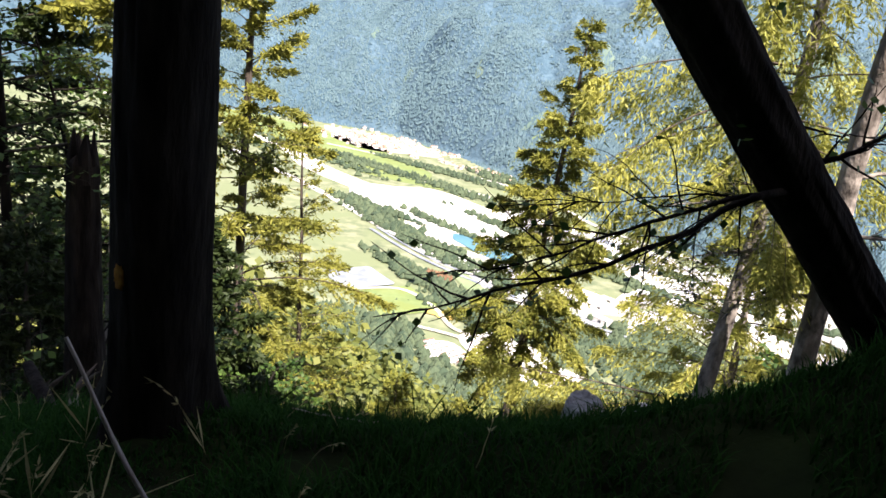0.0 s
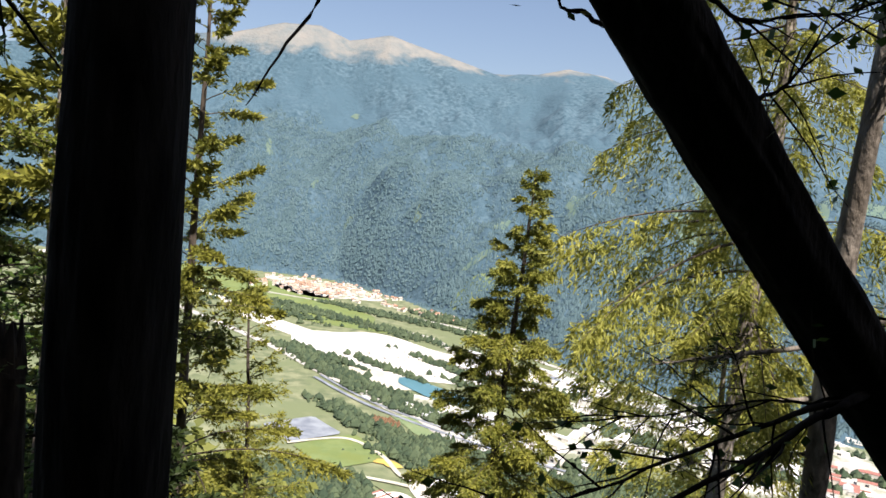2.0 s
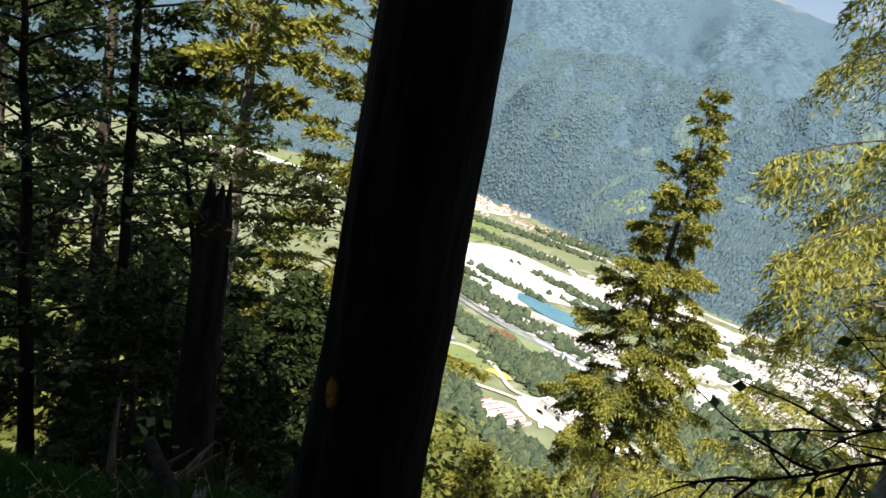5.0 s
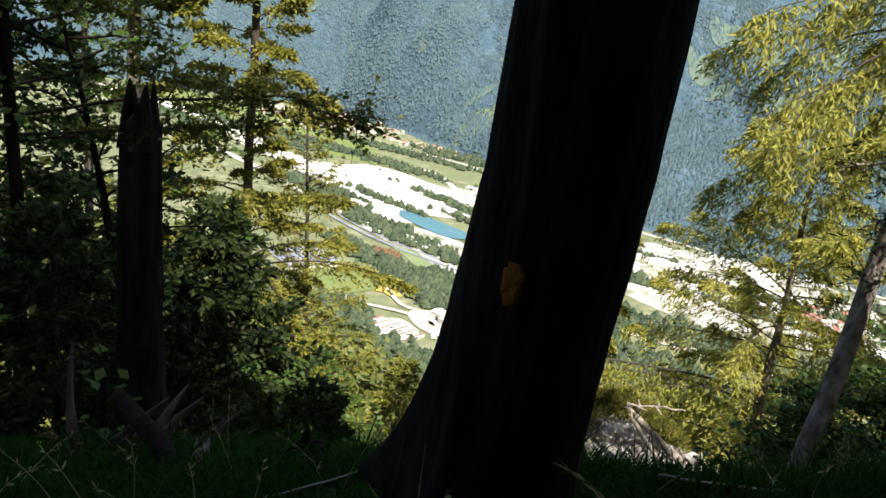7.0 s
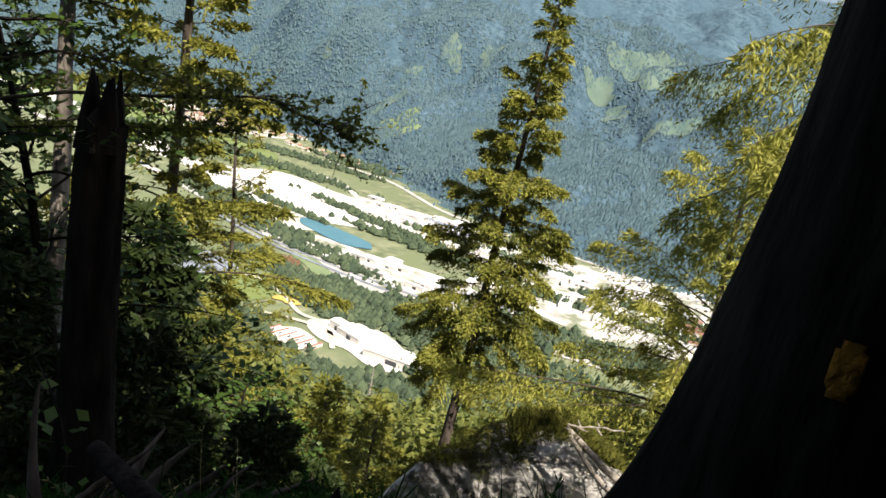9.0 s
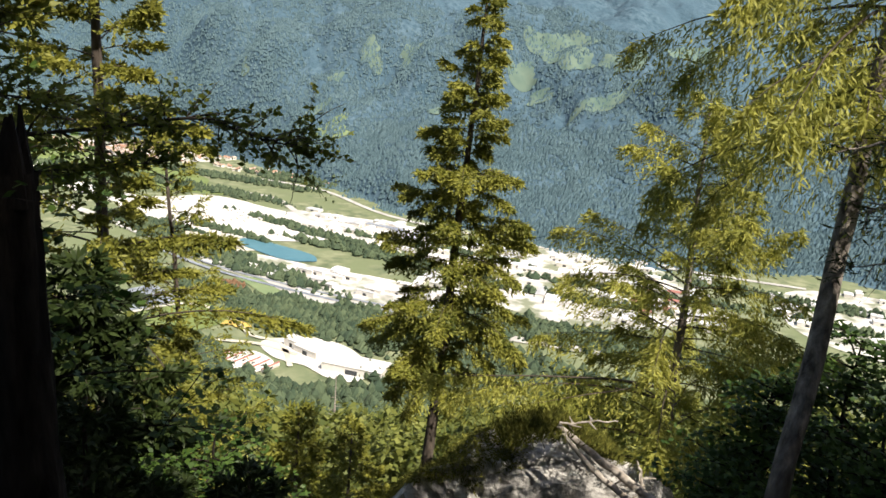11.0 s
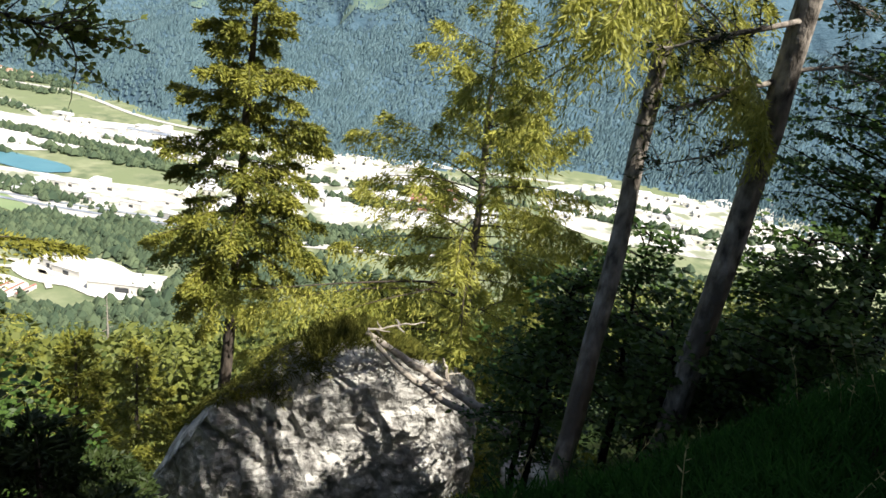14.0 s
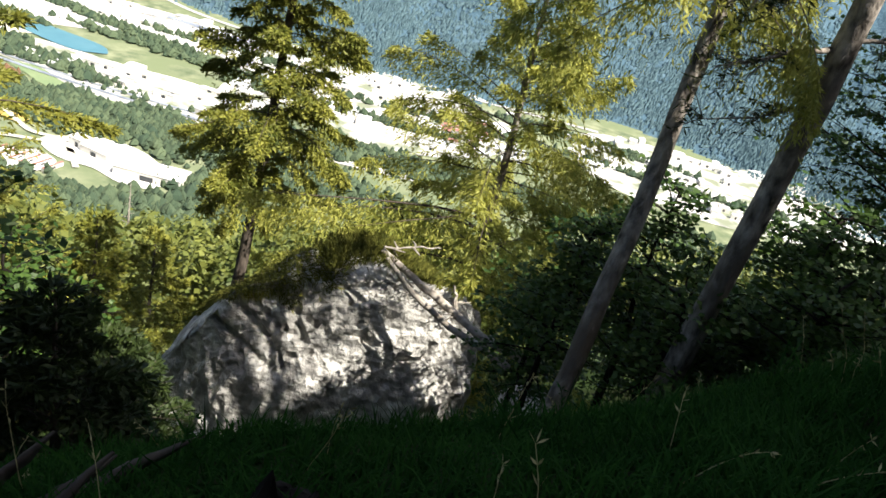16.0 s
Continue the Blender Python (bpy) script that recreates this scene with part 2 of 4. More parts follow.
def conifer(name, label, base, top, radius, seed, leaves, bark=BARK_MID, trunk_r=0.16, first=0.12, limbs=150, tuft=(0.2, 0.035), dense=1.0,
            droop=0.35, rise=0.1, hang=0.0, lopsided=None, ragged=0.35, taper=0.75, bare=(), sparse=0.0, group="conifers on the slope", pw=0.85, bow=(0, 0)):
    """A spruce or larch: tapered trunk, whorls of limbs, side twigs and many needle tufts."""
    rng = np.random.default_rng(seed)
    base, top = np.array(base, float), np.array(top, float)
    height = np.linalg.norm(top - base)
    n = 26
    s = np.linspace(0, 1, n)
    sway = np.cumsum(rng.normal(size=(n, 2)), 0) * 0.012 * height / n ** 0.5 * (s * (1 - s))[:, None] * 2
    axis = base + (top - base) * s[:, None]
    axis[:, :2] += sway + np.array(bow) * (4 * s * (1 - s))[:, None]
    t = thing(name, label, "tree", group, at=tuple(base))
    tv, tq = tube(axis, trunk_r * (1 - s) ** taper + 0.012, 12, 0.05, rng)
    part("trunk", mesh_np("trunk", tv - base, tq, bark, True), t)
    wood, kb, ka = [], [], []
    for i in range(limbs):
        f = first + (1 - first) * (i + rng.uniform(-0.5, 0.5)) / limbs
        f = min(max(f, first), 0.992)
        if any(lo < f < hi for lo, hi in bare) or rng.random() < sparse:
            continue
        a = i * 2.399 + rng.uniform(-1.2, 1.2)
        prof = (1 - f) ** pw * min(1, 0.55 + 2.2 * (f - first) / 0.35)
        length = radius * prof * rng.uniform(1 - ragged, 1 + ragged) + 0.18
        head = np.array([math.cos(a), math.sin(a), rise + 0.5 * f + rng.normal(0, 0.16)])
        if lopsided is not None:
            length *= 1 + lopsided[2] * (head[0] * lopsided[0] + head[1] * lopsided[1])
        at = np.array([np.interp(f, s, axis[:, k]) for k in range(3)])
        limb = bend(at, head, length, droop * (1.2 - f) * rng.uniform(0.6, 1.4), 7, rng, 0.3)
        if length > 0.5:
            wood.append(tube(limb, np.linspace(0.006 + 0.0055 * length, 0.0025, 8), 4))
        seg = np.linspace(0, 1, 8)
        m = max(3, int(length * 9 * dense))
        for side in (-1, 1):
            q = np.sqrt(rng.uniform(0.05, 1, m))
            where = np.stack([np.interp(q, seg, limb[:, k]) for k in range(3)], 1)
            ahead = np.stack([np.interp(q, seg, np.gradient(limb[:, k])) for k in range(3)], 1)
            ahead /= np.linalg.norm(ahead, axis=1, keepdims=True) + 1e-9
            out = np.cross(ahead, [0, 0, 1.0]) * side
            tw = ahead * 0.8 + out * rng.uniform(0.4, 1.1, (m, 1)) + np.array([0, 0, -0.25 - hang]) + rng.normal(size=(m, 3)) * 0.15
            tw /= np.linalg.norm(tw, axis=1, keepdims=True)
            tl = (0.12 + 0.3 * length * (1.05 - q)) * rng.uniform(0.5, 1.2, m)
            tl = np.minimum(tl, 0.8)
            tl = tl * (1 + hang)
            k = 6
            g = rng.uniform(0, 1, (m, k))
            pts = where[:, None] + tw[:, None] * (tl[:, None] * g)[..., None]
            pts[..., 2] -= (0.25 * tl[:, None] * g ** 2)
            dirs = tw[:, None] + rng.normal(size=(m, k, 3)) * 0.55
            kb.append(pts.reshape(-1, 3))
            ka.append(dirs.reshape(-1, 3))
    tips = axis[-3:].repeat(10, 0) + rng.normal(size=(30, 3)) * 0.04
    kb.append(tips)
    ka.append(rng.normal(size=(30, 3)) * 0.6 + [0, 0, 0.8])
    kv, kq = kites(np.concatenate(kb), np.concatenate(ka), tuft[0], tuft[1], rng)
    if wood:
        wv, wq = joined(wood)
        tagged(part("bough", mesh_np("bough", wv - base, wq, TWIG), t), kind="stuff")
    tagged(part("crown", mesh_np("crown", kv - base, kq, leaves), t), kind="stuff")
    return t


def broadleaf(name, label, base, top, radius, seed, leaves, bark=BARK, trunk_r=0.07, first=0.25, limbs=26, leaf=(0.11, 0.04), count=60, droop=0.3, group="beeches below the path"):
    """A small beech or maple: bent trunk, limbs, layered leaves."""
    rng = np.random.default_rng(seed)
    base, top = np.array(base, float), np.array(top, float)
    s = np.linspace(0, 1, 14)
    axis = base + (top - base) * s[:, None]
    axis[:, :2] += np.cumsum(rng.normal(size=(14, 2)), 0) * 0.05 * (s * 1.0)[:, None]
    t = thing(name, label, "tree", group, at=tuple(base))
    tv, tq = tube(axis, trunk_r * (1 - 0.85 * s), 9, 0.05, rng)
    part("trunk", mesh_np("trunk", tv - base, tq, bark, True), t)
    wood, kb, ka = [], [], []
    for i in range(limbs):
        f = first + (1 - first) * i / limbs
        a = i * 2.4 + rng.uniform(-0.6, 0.6)
        at = np.array([np.interp(f, s, axis[:, k]) for k in range(3)])
        length = radius * rng.uniform(0.5, 1.15) * (1.1 - 0.6 * f)
        limb = bend(at, [math.cos(a), math.sin(a), rng.uniform(0.1, 0.7)], length, droop, 6, rng, 0.5)
        wood.append(tube(limb, np.linspace(0.02, 0.004, 7), 4))
        for _ in range(5):
            b0 = limb[rng.integers(2, 7)]
            h = rng.normal(size=3) * [1, 1, 0.25]
            tw = bend(b0, h, length * rng.uniform(0.25, 0.5), 0.3, 4, rng, 0.4)
            wood.append(tube(tw, np.linspace(0.007, 0.003, 5), 3))
            q = rng.uniform(0.1, 1, count // 5)
            pts = np.stack([np.interp(q, np.linspace(0, 1, 5), tw[:, k]) for k in range(3)], 1) + rng.normal(size=(len(q), 3)) * [0.1, 0.1, 0.04]
            kb.append(pts)
            ka.append(rng.normal(size=(len(q), 3)) * [1, 1, 0.35] + [0, 0, -0.15])
    kv, kq = kites(np.concatenate(kb), np.concatenate(ka), leaf[0], leaf[1], rng, flat=0.65)
    wv, wq = joined(wood)
    tagged(part("bough", mesh_np("bough", wv - base, wq, bark), t), kind="stuff")
    tagged(part("crown", mesh_np("crown", kv - base, kq, leaves), t), kind="stuff")
    return t


# ---- the ground: one sheet from the path to the far ridge ----
FOOT_AZ = [-180, -60, -32, -20, -14, -9, -5.6, 1.6, 8, 15, 22, 28, 39, 48, 57, 75, 180]
FOOT_D = [4000, 4400, 4150, 3560, 3440, 3300, 3000, 2500, 2080, 1900, 1800, 1730, 1950, 1900, 1750, 1700, 1700]
RIDGE_AZ = [-180, -60, -32, -25, -18, -14.4, -11.8, -9.6, -6.6, -1.3, 1.3, 4.6, 6.8, 9.5, 12.8, 20, 28, 40, 60, 180]
RIDGE_EL = [4, 4, 7, 8.6, 9.8, 10.8, 10.9, 10.1, 10.7, 9.3, 8.6, 8.75, 9.3, 9.0, 7.9, 8.0, 7.0, 5.0, 4.0, 4.0]
SLOPE_Y = [0, 3, 3.5, 4.5, 5, 5.8, 7, 9, 15, 24.5, 60, 140, 250, 450, 620, 750, 850, 5000]
SLOPE_Z = [0, 0.0, -0.24, -0.86, -1.22, -1.9, -3.3, -5.3, -11.0, -17.0, -38, -82, -143, -256, -352, -428, -450, -450]
SHELF_X, SHELF_Y = [-5, -2.8, -1, 0, 1.5, 3], [0.4, 0.4, 0.15, 0.0, 0.0, 0.2]      # how far the level edge of the path reaches out
EDGE_X, EDGE_Z = [-4.5, -2.8, -1.6, 0, 1.2, 2.2, 3.2], [-1.3, -0.8, -0.42, -0.2, -0.08, 0.0, 0.0]      # the path falls to the west
FLOOR = -450.0


def fbm(x, y, scale, octaves=4, seed=0):
    """Smooth value noise on arrays."""
    total, amp = np.zeros_like(x, float), 1.0
    for o in range(octaves):
        f = scale * 2 ** o
        u, v = x * f + 17.3 * (o + seed), y * f - 9.1 * (o + 2 * seed)
        i, j = np.floor(u), np.floor(v)
        a, b = u - i, v - j
        a, b = a * a * (3 - 2 * a), b * b * (3 - 2 * b)

        def h(p, q):
            w = np.sin(p * 127.1 + q * 311.7 + seed * 7.7) * 43758.5453
            return (w - np.floor(w)) * 2 - 1
        total += amp * ((h(i, j) * (1 - a) + h(i + 1, j) * a) * (1 - b) + (h(i, j + 1) * (1 - a) + h(i + 1, j + 1) * a) * b)
        amp *= 0.5
    return total


def height(x, y):
    """The ground's height at arrays x, y."""
    x, y = np.asarray(x, float), np.asarray(y, float)
    d, az = np.hypot(x, y), np.degrees(np.arctan2(x, y))
    shelf = np.interp(x, SHELF_X, SHELF_Y) * np.clip(1 - (y - 5) / 7, 0, 1)
    yy = np.where(y > 0, np.where(y < 40, np.maximum(y - shelf, 0), np.maximum(y, d * 0.97)), 0)
    near = np.clip(1 - (y - 4.6) / 3.0, 0, 1)
    z = -1.66 + np.interp(x, EDGE_X, EDGE_Z) * near + np.interp(yy, SLOPE_Y, SLOPE_Z)
    z = z + 0.62 * np.exp(-((x - 2.2) ** 2 / 1.3 + (y - 2.9) ** 2 / 0.7))
    z = np.where(yy > 850, FLOOR, z)
    z = z + np.where(y < 0, -0.42 * np.minimum(y, 0), 0)
    z = z + 0.10 * fbm(x, y, 0.6, 4, 1) * np.clip(1 - d / 60, 0, 1) + np.clip(d / 30 - 0.6, 0, 1) * np.clip((800 - yy) / 200, 0, 1) * 2.5 * fbm(x, y, 0.03, 4, 2)
    foot = np.interp(az, FOOT_AZ, FOOT_D)
    zr = np.tan(np.radians(np.interp(az, RIDGE_AZ, RIDGE_EL))) * 4700
    s = np.clip((d - foot) / (4700 - foot), 0, 1.1)
    spur = 190 * fbm(x, y, 1 / 900, 5, 3) + 55 * np.abs(fbm(x, y, 1 / 260, 4, 4))
    up = FLOOR + (zr - FLOOR) * np.where(s < 1, s ** 0.85, 1 - 3 * (s - 1)) + spur * np.clip(s * 4, 0, 1) * np.clip((1 - s) * 3, 0.08, 1)
    behind = (y < 0) & (d > 60)
    return np.where((s > 0) & ~behind, up, z)


def ground_sheet():
    az = np.concatenate([np.linspace(-180, -46, 60)[:-1], np.linspace(-46, 72, 760), np.linspace(72, 180, 50)[1:]])
    rad = np.concatenate([np.linspace(0.005, 9, 62)[:-1], np.geomspace(9, 900, 110)[:-1], np.linspace(900, 1650, 14)[:-1], np.linspace(1650, 4930, 150)])
    a, r = np.meshgrid(np.radians(az), rad, indexing="ij")
    x, y = r * np.sin(a), r * np.cos(a)
    z = height(x, y)
    v = np.stack([x, y, z], -1).reshape(-1, 3)
    na, nr = a.shape
    i, j = np.meshgrid(np.arange(na - 1), np.arange(nr - 1), indexing="ij")
    q = np.stack([i * nr + j, (i + 1) * nr + j, (i + 1) * nr + j + 1, i * nr + j + 1], -1).reshape(-1, 4)
    q = q[:, ::-1]
    c = v[q].mean(1)
    d, caz = np.hypot(c[:, 0], c[:, 1]), np.degrees(np.arctan2(c[:, 0], c[:, 1]))
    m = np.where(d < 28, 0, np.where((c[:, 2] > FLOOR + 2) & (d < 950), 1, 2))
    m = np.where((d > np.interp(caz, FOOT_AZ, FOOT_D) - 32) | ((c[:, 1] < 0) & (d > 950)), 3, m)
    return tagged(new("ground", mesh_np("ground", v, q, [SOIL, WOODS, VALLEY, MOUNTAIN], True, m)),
                  "grassy forest slope, valley floor and wooded mountains with haze in their colour", "ground", kind="structure")


ground_sheet()


def ground_z(x, y):
    return float(height(np.array([x]), np.array([y]))[0])


def patch(name, label, cx, cy, rx, ry, turn, material, lift=1.0, rough=0.12, seed=1, box=False, rings=6, category="ground"):
    """A field, yard or pool: an uneven oval or a rectangle laid on the ground."""
    n = 44
    a = np.linspace(0, 2 * np.pi, n, endpoint=False)
    rr = np.ones(n)
    if box:
        rr = 1 / np.maximum(np.abs(np.cos(a)), np.abs(np.sin(a)))
    rng = np.random.default_rng(seed)
    for k in range(2, 7):
        rr = rr + rough / k * 1.6 * np.sin(k * a + rng.uniform(0, 6.3)) * (0.2 if box else 1)
    t = math.radians(turn)
    rows = []
    for k in range(rings + 1):
        g = k / rings
        u, w = g * rr * np.cos(a) * rx, g * rr * np.sin(a) * ry
        x, y = cx + u * math.cos(t) - w * math.sin(t), cy + u * math.sin(t) + w * math.cos(t)
        rows.append(np.stack([x, y, height(x, y) + lift], -1))
    v = np.concatenate(rows)
    i, j = np.meshgrid(np.arange(rings), np.arange(n), indexing="ij")
    k = (j + 1) % n
    q = np.stack([i * n + j, i * n + k, (i + 1) * n + k, (i + 1) * n + j], -1).reshape(-1, 4)[:, ::-1]
    return tagged(new(name, mesh_np(name, v, q, material, True)), label, category, kind="structure")


def ribbon(name, label, pts, width, material, lift=1.6):
    """A road or river along a few places."""
    pts = np.array(pts, float)
    s = np.linspace(0, len(pts) - 1, 14 * (len(pts) - 1) + 1)
    i = np.clip(s.astype(int), 0, len(pts) - 2)
    f = (s - i)[:, None]
    p0, p1, p2, p3 = pts[np.maximum(i - 1, 0)], pts[i], pts[i + 1], pts[np.minimum(i + 2, len(pts) - 1)]
    c = 0.5 * (2 * p1 + (p2 - p0) * f + (2 * p0 - 5 * p1 + 4 * p2 - p3) * f ** 2 + (3 * p1 - p0 - 3 * p2 + p3) * f ** 3)
    d = np.gradient(c, axis=0)
    d /= np.linalg.norm(d, axis=1, keepdims=True)
    nrm = np.stack([-d[:, 1], d[:, 0]], 1) * width / 2
    e = np.concatenate([c + nrm, c - nrm])
    v = np.concatenate([e, (height(e[:, 0], e[:, 1]) + lift)[:, None]], 1)
    n = len(c)
    k = np.arange(n - 1)
    q = np.stack([k, k + n, k + n + 1, k + 1], 1)
    return tagged(new(name, mesh_np(name, v, q, material, True)), label, "road", kind="structure")

# ---- the valley ----
patch("gravel_pit", "white gravel works with pale heaps on the valley floor", -170, 1930, 310, 172, -43, GRAVEL, 1.5, 0.1, 3)
patch("gravel_flat", "pale sand flat beside the turquoise lake", -150, 1700, 150, 50, -50, SAND, 1.2, 0.2, 5)
patch("lake", "small turquoise gravel-pit lake", -33, 1610, 126, 36, -45, LAKE, 2.2, 0.1, 7, category="water")
patch("gravel_bank", "white gravel bank of the braided river", 40, 1850, 330, 50, -46, GRAVEL, 1.3, 0.2, 9)
patch("industrial_yard", "pale yards of an industrial estate", 190, 1830, 300, 95, -38, YARD, 1.0, 0.12, 11)
patch("rail_yard", "pale railway yard beside the estate", 60, 1400, 300, 80, -38, YARD, 1.1, 0.15, 13)
patch("industrial_ground", "bright built-up ground on the valley floor", 560, 1420, 330, 230, -28, YARD, 0.9, 0.1, 15)
patch("town_ground", "pale built-up ground of a far town", 1230, 1080, 380, 210, -35, YARD, 0.8, 0.1, 17)
patch("village_ground", "pale lanes and gardens of a village", -545, 2960, 280, 170, -34, YARD, 0.8, 0.15, 19)
patch("panel_field", "grey-blue field of solar panels", -252, 1292, 52, 52, 40, PANEL, 2.0, 0.05, 21, True)
patch("meadow", "mown green meadow behind the panels", -165, 1203, 62, 62, 40, FIELD, 1.5, 0.08, 23, True)
patch("meadow", "long green meadow beside the highway", -20, 1330, 110, 28, -50, CLEARING, 1.4, 0.15, 25)
patch("meadow", "green riverside meadow under the village", -420, 2420, 330, 110, -42, FIELD, 1.0, 0.2, 27)
patch("meadow", "pale green meadow at the forest foot", 95, 2640, 95, 60, -30, CLEARING, 1.0, 0.3, 29)
patch("meadow", "flat green farmland up the valley", -1000, 2900, 560, 260, -40, FIELD, 0.8, 0.2, 31)
patch("ochre_ground", "ochre earth yard by the forest edge", -84, 1166, 24, 13, -20, OCHRE, 2.2, 0.2, 33)
patch("building_site", "bare white ground round the works", 45, 1035, 95, 55, -40, GRAVEL, 1.6, 0.15, 35)
patch("sorting_yard", "pale yard with red-roofed sheds", -62, 1022, 46, 30, -42, GRAVEL, 1.6, 0.1, 37)
for k, (az, el, rx, ry) in enumerate(((-8.8, 4.5, 60, 16), (19.4, 0.4, 150, 55), (20.6, 0.1, 90, 40), (24.0, 0.2, 120, 40), (24.8, -1.9, 170, 24), (5.5, -0.75, 55, 26), (8.4, -0.35, 50, 26),
                                       (16.6, -1.7, 90, 20), (-3.5, -2.7, 22, 24), (-8.7, -3.4, 36, 20), (-3.6, -2.2, 20, 22), (-11.4, -0.6, 34, 34), (-14.9, 1.5, 40, 34), (13, -3.4, 60, 14), (1.5, -5.2, 60, 18),
                                       (10.5, -4.6, 40, 16), (28, 1.0, 140, 40), (18.2, -3.2, 60, 16), (3.0, -2.6, 30, 16), (22, -3.4, 90, 18))):
    d = np.linspace(1750, 4600, 600)
    hx, hy = d * math.sin(math.radians(az)), d * math.cos(math.radians(az))
    hit = np.nonzero(height(hx, hy) > d * math.tan(math.radians(el)))[0]
    if len(hit):
        i = hit[0]
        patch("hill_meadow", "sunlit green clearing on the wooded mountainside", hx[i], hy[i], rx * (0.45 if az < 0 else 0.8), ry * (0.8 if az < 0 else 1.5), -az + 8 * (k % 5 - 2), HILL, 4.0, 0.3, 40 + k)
ribbon("highway", "pale motorway along the valley", [(-1500, 2950), (-583, 2029), (-283, 1677), (-65, 1437), (27, 1307), (300, 1130), (800, 900)], 24, ROADWAY)
ribbon("river_bed", "white gravel river bed", [(-1900, 3350), (-919, 2695), (-598, 2263), (-330, 2010)], 90, GRAVEL, 1.2)
ribbon("valley_road", "pale road below the village", [(-700, 2750), (-270, 2560), (73, 2330), (277, 1960), (660, 1640), (1100, 1380)], 16, ROADWAY)
ribbon("embankment", "pale embankment beside the gravel works", [(-270, 2290), (-60, 2180), (40, 1920), (200, 1690), (420, 1500)], 18, ROADWAY)
ribbon("rail_track", "railway tracks through the yards", [(-300, 1640), (-126, 1440), (184, 1219), (520, 1080)], 9, PANEL, 2.2)
ribbon("rail_track", "railway tracks through the yards", [(-290, 1660), (-116, 1458), (196, 1240), (540, 1100)], 7, PANEL, 2.2)
ribbon("lane", "pale lane past the panels", [(-260, 1215), (-170, 1262), (-100, 1200), (-60, 1120), (-15, 1085), (0, 1000)], 8, SAND, 2.4)
ribbon("lane", "pale forest lane", [(-190, 1110), (-110, 1100), (-40, 1080), (10, 1040)], 9, SAND, 2.4)


def box_np(sx, sy, z0, z1):
    v = np.array([[x * sx / 2, y * sy / 2, z] for z in (z0, z1) for x, y in ((-1, -1), (1, -1), (1, 1), (-1, 1))])
    q = np.array([[0, 3, 2, 1], [4, 5, 6, 7], [0, 1, 5, 4], [1, 2, 6, 5], [2, 3, 7, 6], [3, 0, 4, 7]])
    return v, q


def gable_np(sx, sy, z0, z1):
    """A pitched roof with overhang and thickness."""
    v = np.array([[x * sx / 2, y * sy / 2, z] for x in (-1, 1) for y, z in ((-1, z0 - 0.4), (0, z1 - 0.4), (1, z0 - 0.4), (1, z0), (0, z1), (-1, z0))])
    q = np.array([[0, 6, 7, 1], [1, 7, 8, 2], [2, 8, 9, 3], [3, 9, 10, 4], [4, 10, 11, 5], [5, 11, 6, 0], [0, 1, 4, 5], [1, 2, 3, 4], [6, 11, 10, 7], [7, 10, 9, 8]])
    return v, q


HOUSE_WALL = mesh_np("wall", *box_np(11, 9, -1, 6), WALLS)
HOUSE_ROOF = mesh_np("roof", *gable_np(12.4, 10.4, 6, 9.6), ROOF)
SHED_WALL = mesh_np("wall", *box_np(60, 26, -1, 8), WALLS)
SHED_ROOF = mesh_np("roof", *gable_np(61, 27, 8, 9.4), SHED)
RED_ROOF = mesh_np("roof", *gable_np(61, 27, 8, 9.8), RED)
GLASS = mat("dark_panes", (0.03, 0.035, 0.04), (0.06, 0.065, 0.07), 1.0, 0.2, bump=0)
BAND = mesh_np("window_band", *box_np(8, 9.15, 3.2, 4.6), GLASS)
DOORS = mesh_np("loading_door", *box_np(12, 26.3, 0.5, 5.0), GLASS)


def building(kind, label, x, y, turn, sx=1.0, sy=1.0, sz=1.0, roof=None, group=""):
    if math.hypot(x, y) > np.interp(math.degrees(math.atan2(x, y)), FOOT_AZ, FOOT_D) - 12:
        return None
    if math.hypot(x + 33, y - 1610) < 135:      # nothing stands in the lake
        return None
    t = thing(kind, label, "building", group, at=(x, y, ground_z(x, y) + 1.0))
    t.rotation_euler[2], t.scale = radians(turn), (sx, sy, sz)
    small = kind == "house"
    w = part("wall", HOUSE_WALL if small else SHED_WALL, t)
    part("window_band" if small else "loading_door", BAND if small else DOORS, w)
    part("roof", roof or (HOUSE_ROOF if small else SHED_ROOF), t)
    return t


rng = np.random.default_rng(5)
for k in range(210):                       # the village under the mountain
    u, w = rng.normal(0, 0.55), rng.normal(0, 0.5)
    a = math.radians(-34)
    x, y = -545 + 300 * u * math.cos(a) - 190 * w * math.sin(a), 2960 + 300 * u * math.sin(a) + 190 * w * math.cos(a)
    building("house", "small white village house with a pitched tile roof", x, y, rng.uniform(0, 180), rng.uniform(1, 1.7), rng.uniform(1, 1.6), rng.uniform(0.9, 1.4), group="village houses")
for k in range(40):
    f = rng.uniform(0, 1)
    building("house", "pale roadside house with a pitched roof", -270 + 380 * f + rng.normal(0, 22), 2700 - 260 * f + rng.normal(0, 22), rng.uniform(0, 180), 1.3, 1.3, 1.0, group="roadside houses")


def estate(n, cx, cy, lx, ly, turn, big, label, group, seed):
    r = np.random.default_rng(seed)
    a = math.radians(turn)
    for _ in range(n):
        u, w = r.uniform(-1, 1), r.uniform(-1, 1)
        x, y = cx + lx * u * math.cos(a) - ly * w * math.sin(a), cy + lx * u * math.sin(a) + ly * w * math.cos(a)
        building("warehouse", label, x, y, turn + r.choice([0, 0, 90]) + r.normal(0, 3), r.uniform(0.35, 1) * big, r.uniform(0.4, 1.2) * big, r.uniform(0.7, 1.2), group=group)


